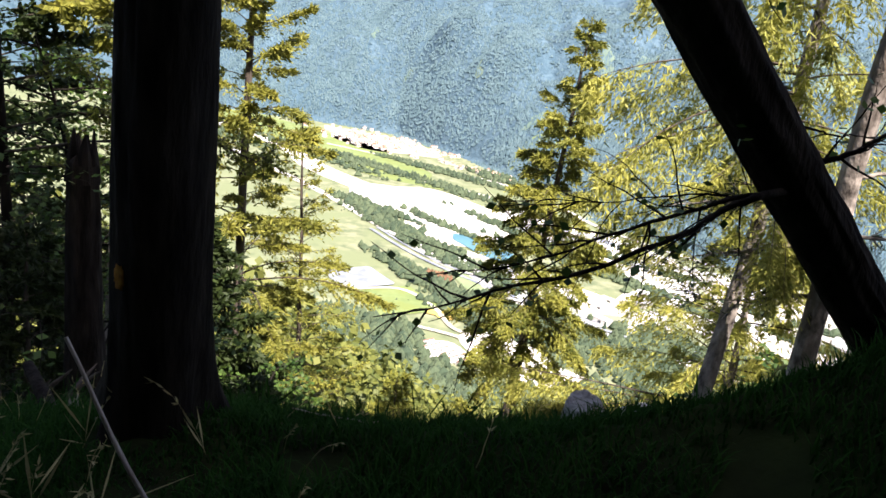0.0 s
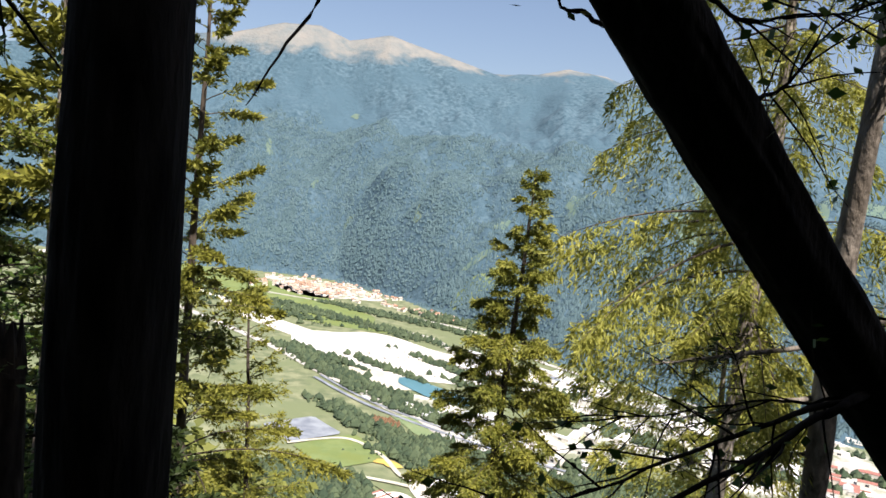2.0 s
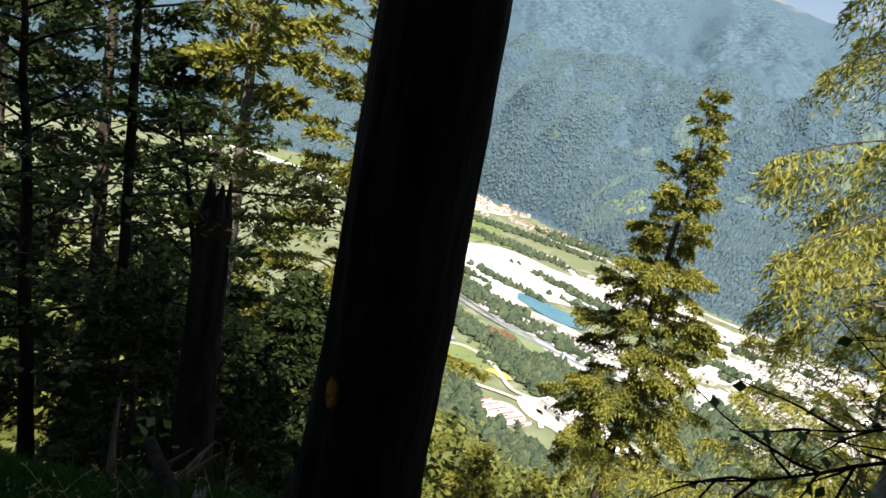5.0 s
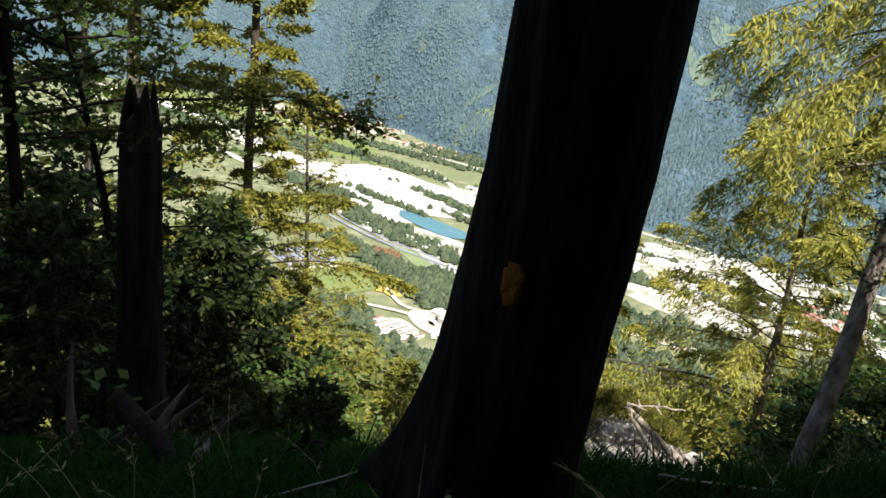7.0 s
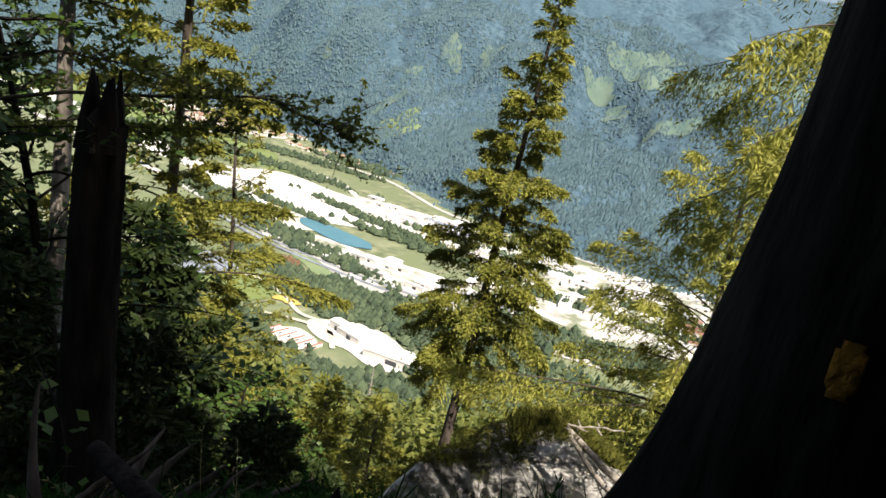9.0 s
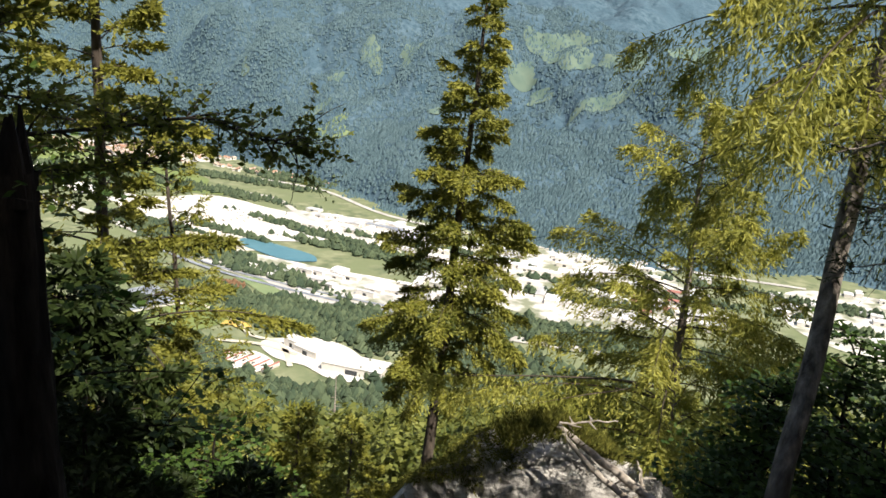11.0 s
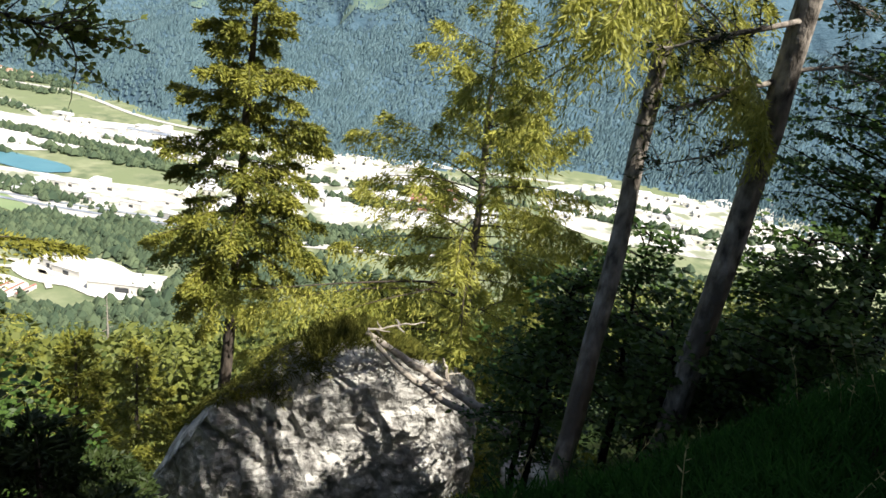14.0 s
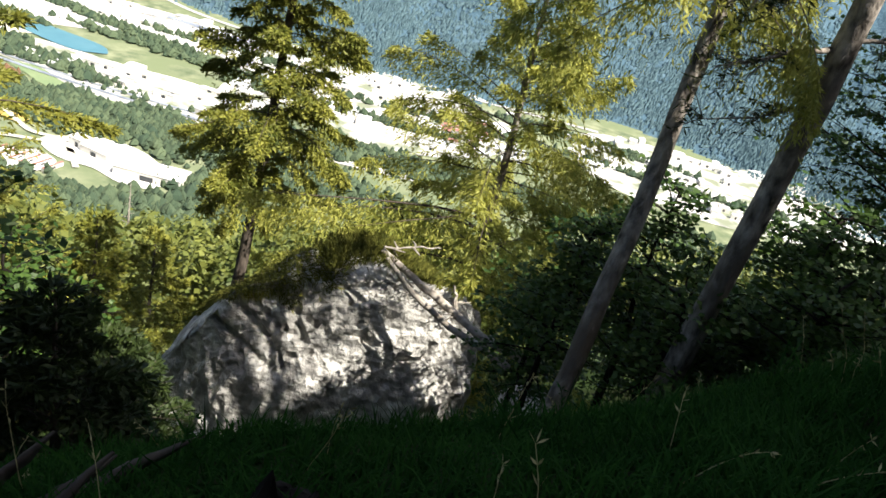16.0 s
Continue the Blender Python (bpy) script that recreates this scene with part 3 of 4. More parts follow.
estate(34, 190, 1830, 260, 75, -38, 1.0, "long pale warehouse with a low metal roof", "warehouses of the estate", 1)
estate(30, 90, 1400, 260, 70, -38, 0.75, "pale railway shed with a low metal roof", "railway sheds", 2)
estate(70, 560, 1420, 300, 200, -28, 1.0, "pale factory hall with a flat metal roof", "factory halls", 3)
estate(75, 1230, 1080, 350, 190, -35, 0.7, "pale town block with a low roof", "town blocks", 4)
for k in range(4):
    building("warehouse", "long warehouse with a dark blue-grey panel roof", 210 + 34 * k, 1845 - 30 * k, -38, 0.9, 0.8, 1.0, group="panel-roofed warehouses", roof=mesh_np("roof", *gable_np(61, 27, 8, 9.4), PANEL))
for k in range(6):
    building("shed", "low shed with a red striped roof", -92 + 13 * k, 1040 - 9 * k, 48, 0.55, 0.16, 0.6, RED_ROOF, "red-roofed sheds")
building("works_hall", "large white works hall at the forest edge", 92, 985, -28, 1.5, 1.5, 1.6, mesh_np("roof", *gable_np(61, 27, 8, 9.2), GRAVEL), "white works halls")
building("works_hall", "white works hall with a low white roof", 32, 1050, -48, 0.8, 1.2, 1.4, mesh_np("roof", *gable_np(61, 27, 8, 9.2), GRAVEL), "white works halls")
building("works_hall", "small white works hall", 8, 1075, -48, 0.5, 0.8, 1.6, mesh_np("roof", *gable_np(61, 27, 8, 9.2), GRAVEL), "white works halls")
for k in range(9):
    building("factory", "factory hall with a red roof", 690 + 40 * rng.normal(), 1270 + 40 * rng.normal(), -28, rng.uniform(0.3, 0.7), rng.uniform(0.4, 0.9), 0.9, RED_ROOF, "red factory roofs")
for k in range(26):                        # heaps and machines of the gravel works
    a = rng.uniform(0, 6.28)
    g = rng.uniform(0, 0.7)
    building("gravel_sorter", "grey machine shed among gravel heaps", -130 + 170 * g * math.cos(a), 1900 + 120 * g * math.sin(a), rng.uniform(0, 180), rng.uniform(0.1, 0.3), rng.uniform(0.15, 0.4), rng.uniform(0.3, 0.9), group="gravel sheds")


def far_woods(name, label, spots, seed, material, tall=(3.5, 19), fine=True):
    """Many small rough tree crowns, joined: spots are (x, y, rx, ry, turn, count)."""
    r = np.random.default_rng(seed)
    xs, ys = [], []
    for cx, cy, rx, ry, turn, n in spots:
        n = int(n * 1.8) if fine else n
        a, g = r.uniform(0, 2 * np.pi, n), np.sqrt(r.uniform(0, 1, n)) * (1 + (0.35 * np.abs(r.normal(size=n)) if fine else 0))
        u, w = g * np.cos(a) * rx, g * np.sin(a) * ry + (0.25 * ry * np.sin(g * np.cos(a) * rx / 24.0) if fine else 0)
        t = math.radians(turn)
        xs.append(cx + u * math.cos(t) - w * math.sin(t))
        ys.append(cy + u * math.sin(t) + w * math.cos(t))
    x, y = np.concatenate(xs), np.concatenate(ys)
    n = len(x)
    h = tall[0] + (tall[1] - tall[0]) * r.uniform(0, 1, n) ** (2.0 if fine else 1.0)
    wide = h * (r.uniform(0.25, 0.75, n) if fine else r.uniform(0.4, 0.6, n))
    z = height(x, y)
    sides, levels = (6, [(0.05, 0.7), (0.3, 1.0), (0.65, 0.62), (1.0, 0.04)]) if fine else (5, [(0.0, 0.95), (1.0, 0.12)])
    a = np.linspace(0, 2 * np.pi, sides, endpoint=False)
    v = np.zeros((n, len(levels), sides, 3))
    for k, (f, w) in enumerate(levels):
        rr = (wide * w)[:, None] * r.uniform(0.7, 1.3, (n, sides))
        v[:, k, :, 0] = x[:, None] + rr * np.cos(a + k)
        v[:, k, :, 1] = y[:, None] + rr * np.sin(a + k)
        v[:, k, :, 2] = (z + h * f)[:, None] + r.normal(0, 0.5, (n, sides)) * (0.04 * h)[:, None]
    i, k, j = np.meshgrid(np.arange(n), np.arange(len(levels) - 1), np.arange(sides), indexing="ij")
    jj = (j + 1) % sides
    o = i * len(levels) * sides
    q = np.stack([o + k * sides + j, o + k * sides + jj, o + (k + 1) * sides + jj, o + (k + 1) * sides + j], -1).reshape(-1, 4)
    return tagged(new(name, mesh_np(name, v.reshape(-1, 3), q, material)), label, "woods", kind="stuff")


FARLEAF = mat("far_woods", (0.028, 0.05, 0.032), (0.09, 0.12, 0.065), 0.02, 1.0, bump=0.0, island=0.75)
FARBROWN = mat("brown_woods", (0.12, 0.07, 0.04), (0.2, 0.12, 0.07), 0.02, 1.0, bump=0.0, island=0.6)
far_woods("valley_woods", "dark belts of trees on the valley floor", [
    (-130, 1330, 150, 22, -46, 420), (60, 1178, 135, 58, -26, 1200), (185, 1125, 105, 52, -26, 640), (-20, 1240, 40, 18, -30, 90), (-150, 1560, 260, 26, -47, 600), (-330, 1800, 160, 22, -50, 260),
    (60, 1760, 230, 14, -48, 300), (-150, 1770, 120, 9, -44, 120), (-300, 1830, 110, 7, -40, 80), (-330, 2330, 330, 26, -38, 420), (-200, 2460, 260, 22, -34, 300), (0, 2480, 150, 40, -40, 300),
    (200, 1560, 210, 13, -38, 260), (330, 1640, 200, 12, -36, 200), (480, 1330, 180, 10, -28, 180), (700, 1330, 200, 12, -28, 160), (350, 1160, 130, 40, -30, 300), (-700, 2520, 300, 40, -42, 350),
    (-1100, 2700, 300, 40, -42, 300), (1000, 1300, 200, 18, -35, 200), (1200, 1000, 250, 12, -35, 150), (560, 1050, 200, 40, -30, 400), (900, 830, 260, 50, -35, 400), (40, 890, 190, 34, -8, 700), (-90, 950, 90, 30, -30, 260), (-190, 1050, 90, 50, -30, 420), (170, 950, 60, 30, -30, 160), (300, 980, 120, 60, -30, 500)], 1, FARLEAF)
far_woods("brown_woods", "reddish-brown stand of larches by the meadow", [(-110, 1350, 24, 9, -40, 50)], 2, FARBROWN, (12, 18))


def foot_spots(count, seed):
    r = np.random.default_rng(seed)
    out = []
    for _ in range(count):
        az = r.uniform(-28, 60)
        d = np.interp(az, FOOT_AZ, FOOT_D) + min(1350, 0.55 * (4700 - np.interp(az, FOOT_AZ, FOOT_D))) * r.random() ** 1.3 + 12
        out.append((d * math.sin(math.radians(az)), d * math.cos(math.radians(az)), 75, 45, r.uniform(0, 180), 40))
    return out


# blue haze is mixed into the green of these far crowns
FARHAZE = mat("haze_tinted_far_woods", (0.062, 0.112, 0.135), (0.115, 0.182, 0.203), 0.012, 1.0, bump=0.0, island=0.5)
far_woods("mountain_foot_woods", "dense conifers with a blue haze tint at the foot of the mountain", foot_spots(2300, 3), 3, FARHAZE, (6, 12), False)


def slope_forest():
    """The forest on the slope below, its tops falling away toward the valley."""
    r = np.random.default_rng(21)
    bands = [("slope_forest", "dense sunlit conifers on the slope below the path", 0)]
    for name, label, _ in bands:
        pieces = []
        n = 2300
        az = r.uniform(-44, 62, n)
        d = 34 * (820 / 34) ** r.uniform(0, 1, n) ** 0.8
        x, y = d * np.sin(np.radians(az)), d * np.cos(np.radians(az))
        z = height(x, y)
        cap = np.interp(az, [-45, -30, -22, -13, -6, -3, 10, 22, 40, 60], [-9, -11, -15, -19.5, -24, -26.0, -26.0, -23, -20, -18])
        room = d * np.tan(np.radians(cap)) - z
        tall = np.minimum(r.uniform(9, 21, n), room * r.uniform(0.75, 1.0, n))
        for i in np.nonzero(tall > 3)[0]:
            k = int(np.clip(26000 / d[i], 60, 420))
            f = np.sqrt(r.uniform(0, 1, k))
            a = r.uniform(0, 6.283, k)
            wide = tall[i] * r.uniform(0.13, 0.2)
            rr = wide * f * r.uniform(0.55, 1.1, k)
            lobes = 1 + 0.3 * np.sin(a * 3 + i) * np.sin(f * 30)
            b = np.stack([x[i] + rr * lobes * np.cos(a), y[i] + rr * lobes * np.sin(a), z[i] + tall[i] * (1 - f * 0.95)], 1)
            dirs = np.stack([np.cos(a), np.sin(a), r.uniform(-0.9, 0.3, k)], 1)
            size = tall[i] * 0.055 * (1 + d[i] / 600)
            pieces.append(kites(b, dirs, size, size * 0.34, r))
        v, q = joined(pieces)
        tagged(new(name, mesh_np(name, v, q, SLOPE_NEEDLE)), label, "woods", kind="stuff")


slope_forest()

# ---- the trees round the path ----


def trunk_mesh(points, radii, base, material, sides, rings, seed, furrow=0.02, flare=0.0):
    """A thick near trunk: furrowed bark, roots spreading at the foot."""
    rng = np.random.default_rng(seed)
    p = np.array(points, float)
    s = np.linspace(0, 1, rings)
    run = np.concatenate([[0], np.cumsum(np.linalg.norm(np.diff(p, axis=0), axis=1))])
    c = np.stack([np.interp(s, run / run[-1], p[:, k]) for k in range(3)], 1)
    rad = np.interp(s, run / run[-1], radii)
    a = np.linspace(0, 2 * np.pi, sides, endpoint=False)
    aa, ss = np.meshgrid(a, s)
    length = np.linalg.norm(p[-1] - p[0])
    grain = fbm(np.cos(aa) * 5 + seed, np.sin(aa) * 5 + ss * length * 1.6, 1.0, 4, seed) * furrow
    grain += 0.5 * furrow * np.abs(fbm(aa * 9, ss * length * 3, 1.0, 3, seed + 1))
    low = np.exp(-ss * length / 0.28)
    roots = flare * low * (0.6 + 0.5 * np.cos(aa * 5 + 1.0) + 0.25 * np.cos(aa * 3))
    r = rad[:, None] + grain + roots
    d = np.gradient(c, axis=0)
    d /= np.linalg.norm(d, axis=1, keepdims=True)
    u = np.cross(d, [0, 1.0, 0])
    u /= np.linalg.norm(u, axis=1, keepdims=True)
    w = np.cross(d, u)
    v = c[:, None] + r[..., None] * (np.cos(a)[None, :, None] * u[:, None] + np.sin(a)[None, :, None] * w[:, None])
    i, j = np.meshgrid(np.arange(rings - 1), np.arange(sides), indexing="ij")
    k = (j + 1) % sides
    q = np.stack([i * sides + j, i * sides + k, (i + 1) * sides + k, (i + 1) * sides + j], -1).reshape(-1, 4)[:, ::-1]
    return mesh_np("trunk", v.reshape(-1, 3) - np.array(base), q, material, True)


def limb_set(t, base, limbs, material, seed, leaf=None, leaf_n=0, leaf_size=(0.07, 0.028), twigs=4, name="branch"):
    """Limbs under a tree: each from places and a first radius, with side twigs; one part each."""
    rng = np.random.default_rng(seed)
    b = np.array(base)
    kb, ka, small = [], [], []
    for pts, r0_ in limbs:
        pts = np.array(pts, float)
        s = np.linspace(0, 1, 22)
        c = np.stack([np.interp(s, np.linspace(0, 1, len(pts)), pts[:, k]) for k in range(3)], 1)
        c += np.cumsum(rng.normal(size=c.shape), 0) * 0.006
        length = np.linalg.norm(pts[-1] - pts[0])
        wood = [tube(c, r0_ * (1 - 0.85 * s), 7, 0.06, rng)]
        for _ in range(int(twigs * length)):
            k = rng.integers(5, 21)
            d = (c[k] - c[k - 1]) / np.linalg.norm(c[k] - c[k - 1]) + rng.normal(size=3) * 0.6
            tw = bend(c[k], d, rng.uniform(0.15, 0.55), 0.15, 6, rng, 0.7)
            small.append(tube(tw, np.linspace(r0_ * 0.22 + 0.002, 0.0015, 7), 4))
            if leaf is not None:
                m = rng.integers(1, 2 + leaf_n)
                kb.append(tw[rng.integers(2, 7, m)] + rng.normal(size=(m, 3)) * 0.02)
                ka.append(rng.normal(size=(m, 3)) * [1, 1, 0.5])
        v, q = joined(wood)
        part(name, mesh_np(name, v - b, q, material, True), t)
    if small:
        v, q = joined(small)
        tagged(part("twig", mesh_np("twig", v - b, q, material, True), t), kind="stuff")
    if kb:
        v, q = kites(np.concatenate(kb), np.concatenate(ka), *leaf_size, rng, flat=0.3)
        tagged(part("leaves", mesh_np("leaves", v - b, q, leaf), t), kind="stuff")


# the thick trunk beside the path
TB = (-1.585, 3.3, -2.12)
big = thing("tree", "thick dark trunk with orange lichen beside the path", "tree", at=TB)
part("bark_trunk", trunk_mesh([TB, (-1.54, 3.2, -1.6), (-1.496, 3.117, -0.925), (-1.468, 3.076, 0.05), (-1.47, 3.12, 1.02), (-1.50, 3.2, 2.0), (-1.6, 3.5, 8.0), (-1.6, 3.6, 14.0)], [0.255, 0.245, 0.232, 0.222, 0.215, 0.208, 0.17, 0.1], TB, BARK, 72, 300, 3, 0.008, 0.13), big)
limb_set(big, TB, [([(-1.45, 3.2, 1.9), (-1.0, 3.35, 1.6), (-0.793, 3.4, 1.22), (-0.888, 3.4, 0.908), (-1.047, 3.4, 0.687), (-1.154, 3.4, 0.523)], 0.016)], BARK, 4, twigs=0)
limb_set(big, TB, [([(-1.5, 3.2, 1.55), (-1.84, 3.4, 1.18), (-1.973, 3.4, 1.04), (-2.16, 3.4, 0.916), (-2.30, 3.4, 0.794), (-2.6, 3.5, 0.6)], 0.04)], BARK, 4, LEAF, 2, (0.05, 0.022), 3)
ph, zz = np.meshgrid(np.linspace(-0.16, 0.16, 9), np.linspace(-0.075, 0.06, 12))
face = math.atan2(2.93 - 3.15, -1.62 + 1.515)
rad = 0.246 + 0.003 * np.random.default_rng(2).normal(size=ph.shape) - 0.05 * ((ph / 0.16) ** 2 + (zz / 0.075) ** 2 > 0.95)
lv = np.stack([-1.515 + rad * np.cos(face + ph), 3.148 + rad * np.sin(face + ph), -1.19 + zz], -1).reshape(-1, 3) - np.array(TB)
li, lj = np.meshgrid(np.arange(11), np.arange(8), indexing="ij")
part("lichen", mesh_np("lichen", lv, np.stack([li * 9 + lj, li * 9 + lj + 1, li * 9 + lj + 10, li * 9 + lj + 9], -1).reshape(-1, 4), LICHEN, True), big, "orange lichen patch")
# the leaning trunk
LB = (2.613, 3.788, -1.6)
lean = thing("leaning_tree", "dark leaning trunk with bare twiggy limbs", "tree", at=LB)
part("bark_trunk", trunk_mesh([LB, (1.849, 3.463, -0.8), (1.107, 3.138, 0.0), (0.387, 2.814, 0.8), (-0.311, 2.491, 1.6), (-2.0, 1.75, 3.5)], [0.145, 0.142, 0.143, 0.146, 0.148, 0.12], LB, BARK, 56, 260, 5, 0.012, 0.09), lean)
limb_set(lean, LB, [
    ([(1.45, 3.25, -0.36), (1.208, 3.0, -0.4), (1.112, 3.0, -0.452), (0.971, 3.0, -0.588), (0.818, 3.0, -0.69), (0.47, 3.0, -0.87), (0.175, 3.0, -0.981), (-0.076, 3.0, -1.092), (-0.403, 3.0, -1.206)], 0.019),
    ([(1.45, 3.25, -0.36), (1.218, 3.05, -0.383), (0.988, 3.05, -0.506), (0.69, 3.05, -0.643), (0.365, 3.05, -0.856), (-0.041, 3.05, -0.99)], 0.015),
    ([(1.47, 3.3, -0.38), (1.234, 3.2, -0.42), (1.055, 3.2, -0.436), (0.686, 3.2, -0.53), (0.167, 3.2, -0.612)], 0.009),
    ([(1.38, 3.25, -0.3), (1.507, 3.3, -0.282), (1.669, 3.3, -0.22), (1.809, 3.3, -0.11), (2.3, 3.4, 0.1)], 0.022),
    ([(1.3, 3.2, -0.15), (1.442, 3.3, -0.121), (1.601, 3.3, -0.151), (1.812, 3.3, -0.122)], 0.009),
    ([(0.4, 2.85, 0.8), (0.168, 2.9, 0.836), (0.075, 2.9, 0.877), (-0.001, 2.9, 0.927), (-0.131, 2.9, 0.976)], 0.012),
    ([(0.35, 2.85, 0.95), (0.561, 3.0, 0.979), (0.713, 3.0, 0.903), (0.854, 3.0, 0.928), (1.133, 3.0, 0.987)], 0.013),
    ([(0.55, 2.9, 0.62), (0.826, 3.1, 0.663), (0.897, 3.1, 0.715), (0.978, 3.1, 0.853), (1.178, 3.1, 1.09)], 0.012),
    ([(0.35, 2.85, 0.98), (0.618, 3.2, 1.055), (0.777, 3.2, 1.022), (0.968, 3.2, 1.05), (1.229, 3.2, 1.121)], 0.014)], BARK, 8, LEAF, 3, (0.05, 0.022), 11)

# conifers on the slope
conifer("spruce", "slim sunlit spruce with ragged golden-green boughs", (0.75, 20.7, -15.0), (1.66, 20.8, 0.9), 2.35, 11, NEEDLE, trunk_r=0.17, first=0.34, limbs=250, tuft=(0.13, 0.021), dense=3.9, droop=0.85, rise=0.05, hang=0.3, ragged=0.8, bare=((0.9, 0.925),), sparse=0.2)
conifer("spruce", "tall spruce with golden-green boughs", (-6.35, 17.0, -13.0), (-6.1, 16.9, 5.0), 3.3, 12, NEEDLE_GOLD, trunk_r=0.15, limbs=170, tuft=(0.14, 0.024), dense=3.0, droop=0.6, ragged=0.7, sparse=0.15)
conifer("larch", "thin sparse larch on the slope", (-5.1, 18.9, -14.2), (-5.55, 19.3, -2.4), 2.2, 13, NEEDLE, trunk_r=0.09, limbs=100, tuft=(0.11, 0.016), dense=1.4, droop=0.3)
conifer("larch", "wide golden-green larch behind the boulder", (6.6, 18.2, -13.4), (6.2, 18.0, -1.4), 4.6, 14, LARCH, BARK_PALE, 0.15, 0.1, 125, (0.17, 0.018), 2.6, 0.6, 0.1, 0.7, (-0.9, -0.3, 0.3), 0.6)
conifer("larch", "tall larch with a pale scaly trunk and hanging golden-green twigs", (2.7, 9.45, -7.7), (3.6, 10.9, 7.2), 3.1, 15, LARCH, BARK_PALE, 0.13, 0.41, 135, (0.11, 0.011), 3.8, 0.9, -0.2, 1.1, (-0.8, 0.3, 0.4), 0.75, sparse=0.1, bow=(0.55, 0.0))
pine = conifer("pine", "leaning pine with a pale scaly trunk", (4.07, 9.06, -7.2), (3.8, 7.8, 8.2), 2.2, 16, NEEDLE_DARK_SHADED, BARK_PALE, 0.15, 0.62, 36, (0.14, 0.016), 1.2, 0.3, 0.1, 0.3, (0.8, 0.4, 0.5), 0.5, taper=0.5)
limb_set(pine, (4.07, 9.06, -7.2), [
    ([(4.0, 8.7, -1.72), (3.34, 8.75, -1.86), (2.97, 8.75, -1.99), (2.47, 8.75, -2.12)], 0.035), ([(3.95, 8.55, -1.1), (3.12, 8.6, -1.26), (2.49, 8.6, -1.41), (2.02, 8.6, -1.52)], 0.035),
    ([(4.02, 8.75, -2.39), (3.83, 8.85, -2.44), (3.44, 8.85, -2.58), (2.56, 8.85, -2.67)], 0.03), ([(3.98, 8.6, -1.6), (4.6, 8.5, -1.5), (5.4, 8.4, -1.7)], 0.03),
    ([(3.98, 8.6, -0.9), (4.6, 8.7, -0.8), (5.5, 8.8, -1.0)], 0.03)], BARK_PALE, 61, NEEDLE_DARK_SHADED, 26, (0.12, 0.009), 14)
conifer("spruce", "spruce with dense boughs and needles darkened for shade", (-12.3, 22.0, -16.0), (-12.0, 22.0, 5.0), 3.4, 17, NEEDLE_DARK_SHADED, limbs=150, dense=0.9, sparse=0.3)
conifer("pine", "slim pine with a pale trunk and boughs tinted for sunlight", (-6.0, 10.5, -8.0), (-6.75, 12.2, 6.0), 2.0, 18, NEEDLE_GOLD, BARK_PALE, 0.12, 0.5, 90, dense=1.2)
conifer("spruce", "young spruce with shade-darkened needles behind the snag", (-5.9, 13.5, -10.6), (-5.7, 13.5, -4.1), 2.6, 19, NEEDLE_DARK_SHADED, limbs=150, trunk_r=0.1, dense=1.4)
conifer("spruce", "spruce with shade-darkened needles beside the path", (-9.5, 12.5, -9.4), (-9.3, 12.5, 5.0), 3.4, 20, NEEDLE_DARK_SHADED, limbs=180, dense=1.2, first=0.12, sparse=0.15)
conifer("spruce", "spruce with shade-darkened needles beside the path", (-13.5, 14.5, -10.0), (-13.4, 14.5, 6.0), 3.4, 22, NEEDLE_DARK_SHADED, limbs=150, dense=1.0, sparse=0.2)
conifer("spruce", "young spruce below the boulder", (-2.6, 21.5, -15.6), (-2.5, 21.5, -10.6), 1.7, 23, NEEDLE, limbs=80, trunk_r=0.07)
conifer("spruce", "young golden spruce on the slope", (-0.6, 27.0, -19.0), (-0.5, 27.0, -14.0), 1.7, 24, NEEDLE_GOLD, limbs=80, trunk_r=0.07)
broadleaf("beech", "young beech with sunlit yellow-green leaves", (-5.2, 9.5, -6.9), (-6.6, 9.8, -0.6), 2.4, 31, LEAF, limbs=34, count=80, trunk_r=0.09)
nb = (-6.6, 8.9, ground_z(-6.6, 8.9))
beech = thing("beech", "young beech with a sunlit leafy bough", "tree", "beeches below the path", at=nb)
part("trunk", trunk_mesh([nb, (-6.5, 8.9, -3.0), (-6.7, 9.0, 2.5)], [0.09, 0.07, 0.03], nb, BARK, 14, 30, 41, 0.004, 0.03), beech)
limb_set(beech, nb, [([(-6.5, 8.9, -2.1), (-5.2, 8.7, -1.75), (-4.16, 8.5, -1.6), (-3.52, 8.45, -1.48), (-3.07, 8.4, -1.62), (-2.75, 8.37, -1.68)], 0.022), ([(-6.5, 8.9, -1.8), (-5.4, 8.8, -1.45), (-4.6, 8.6, -1.45), (-3.9, 8.5, -1.55)], 0.018),
                     ([(-6.5, 8.9, -2.3), (-5.4, 8.7, -2.1), (-4.6, 8.6, -1.95), (-3.8, 8.5, -1.85)], 0.018), ([(-6.5, 8.9, -1.2), (-5.5, 8.9, -0.9), (-4.9, 8.8, -1.0)], 0.018), ([(-6.6, 9.0, 0.2), (-5.6, 9.0, 0.45), (-4.9, 9.0, 0.3)], 0.018)], BARK_MID, 42, LEAF_SUNLIT, 30, (0.06, 0.019), 24)
broadleaf("beech", "dark young beech in the shade", (-7.2, 8.2, -6.0), (-7.6, 8.2, 1.5), 2.8, 32, LEAF, limbs=40, count=90, trunk_r=0.11)
broadleaf("maple", "dark leafy maple under the larch", (4.3, 12.3, ground_z(4.3, 12.3) - 0.1), (4.2, 12.2, -6.6), 1.4, 33, LEAF, limbs=40, count=80)
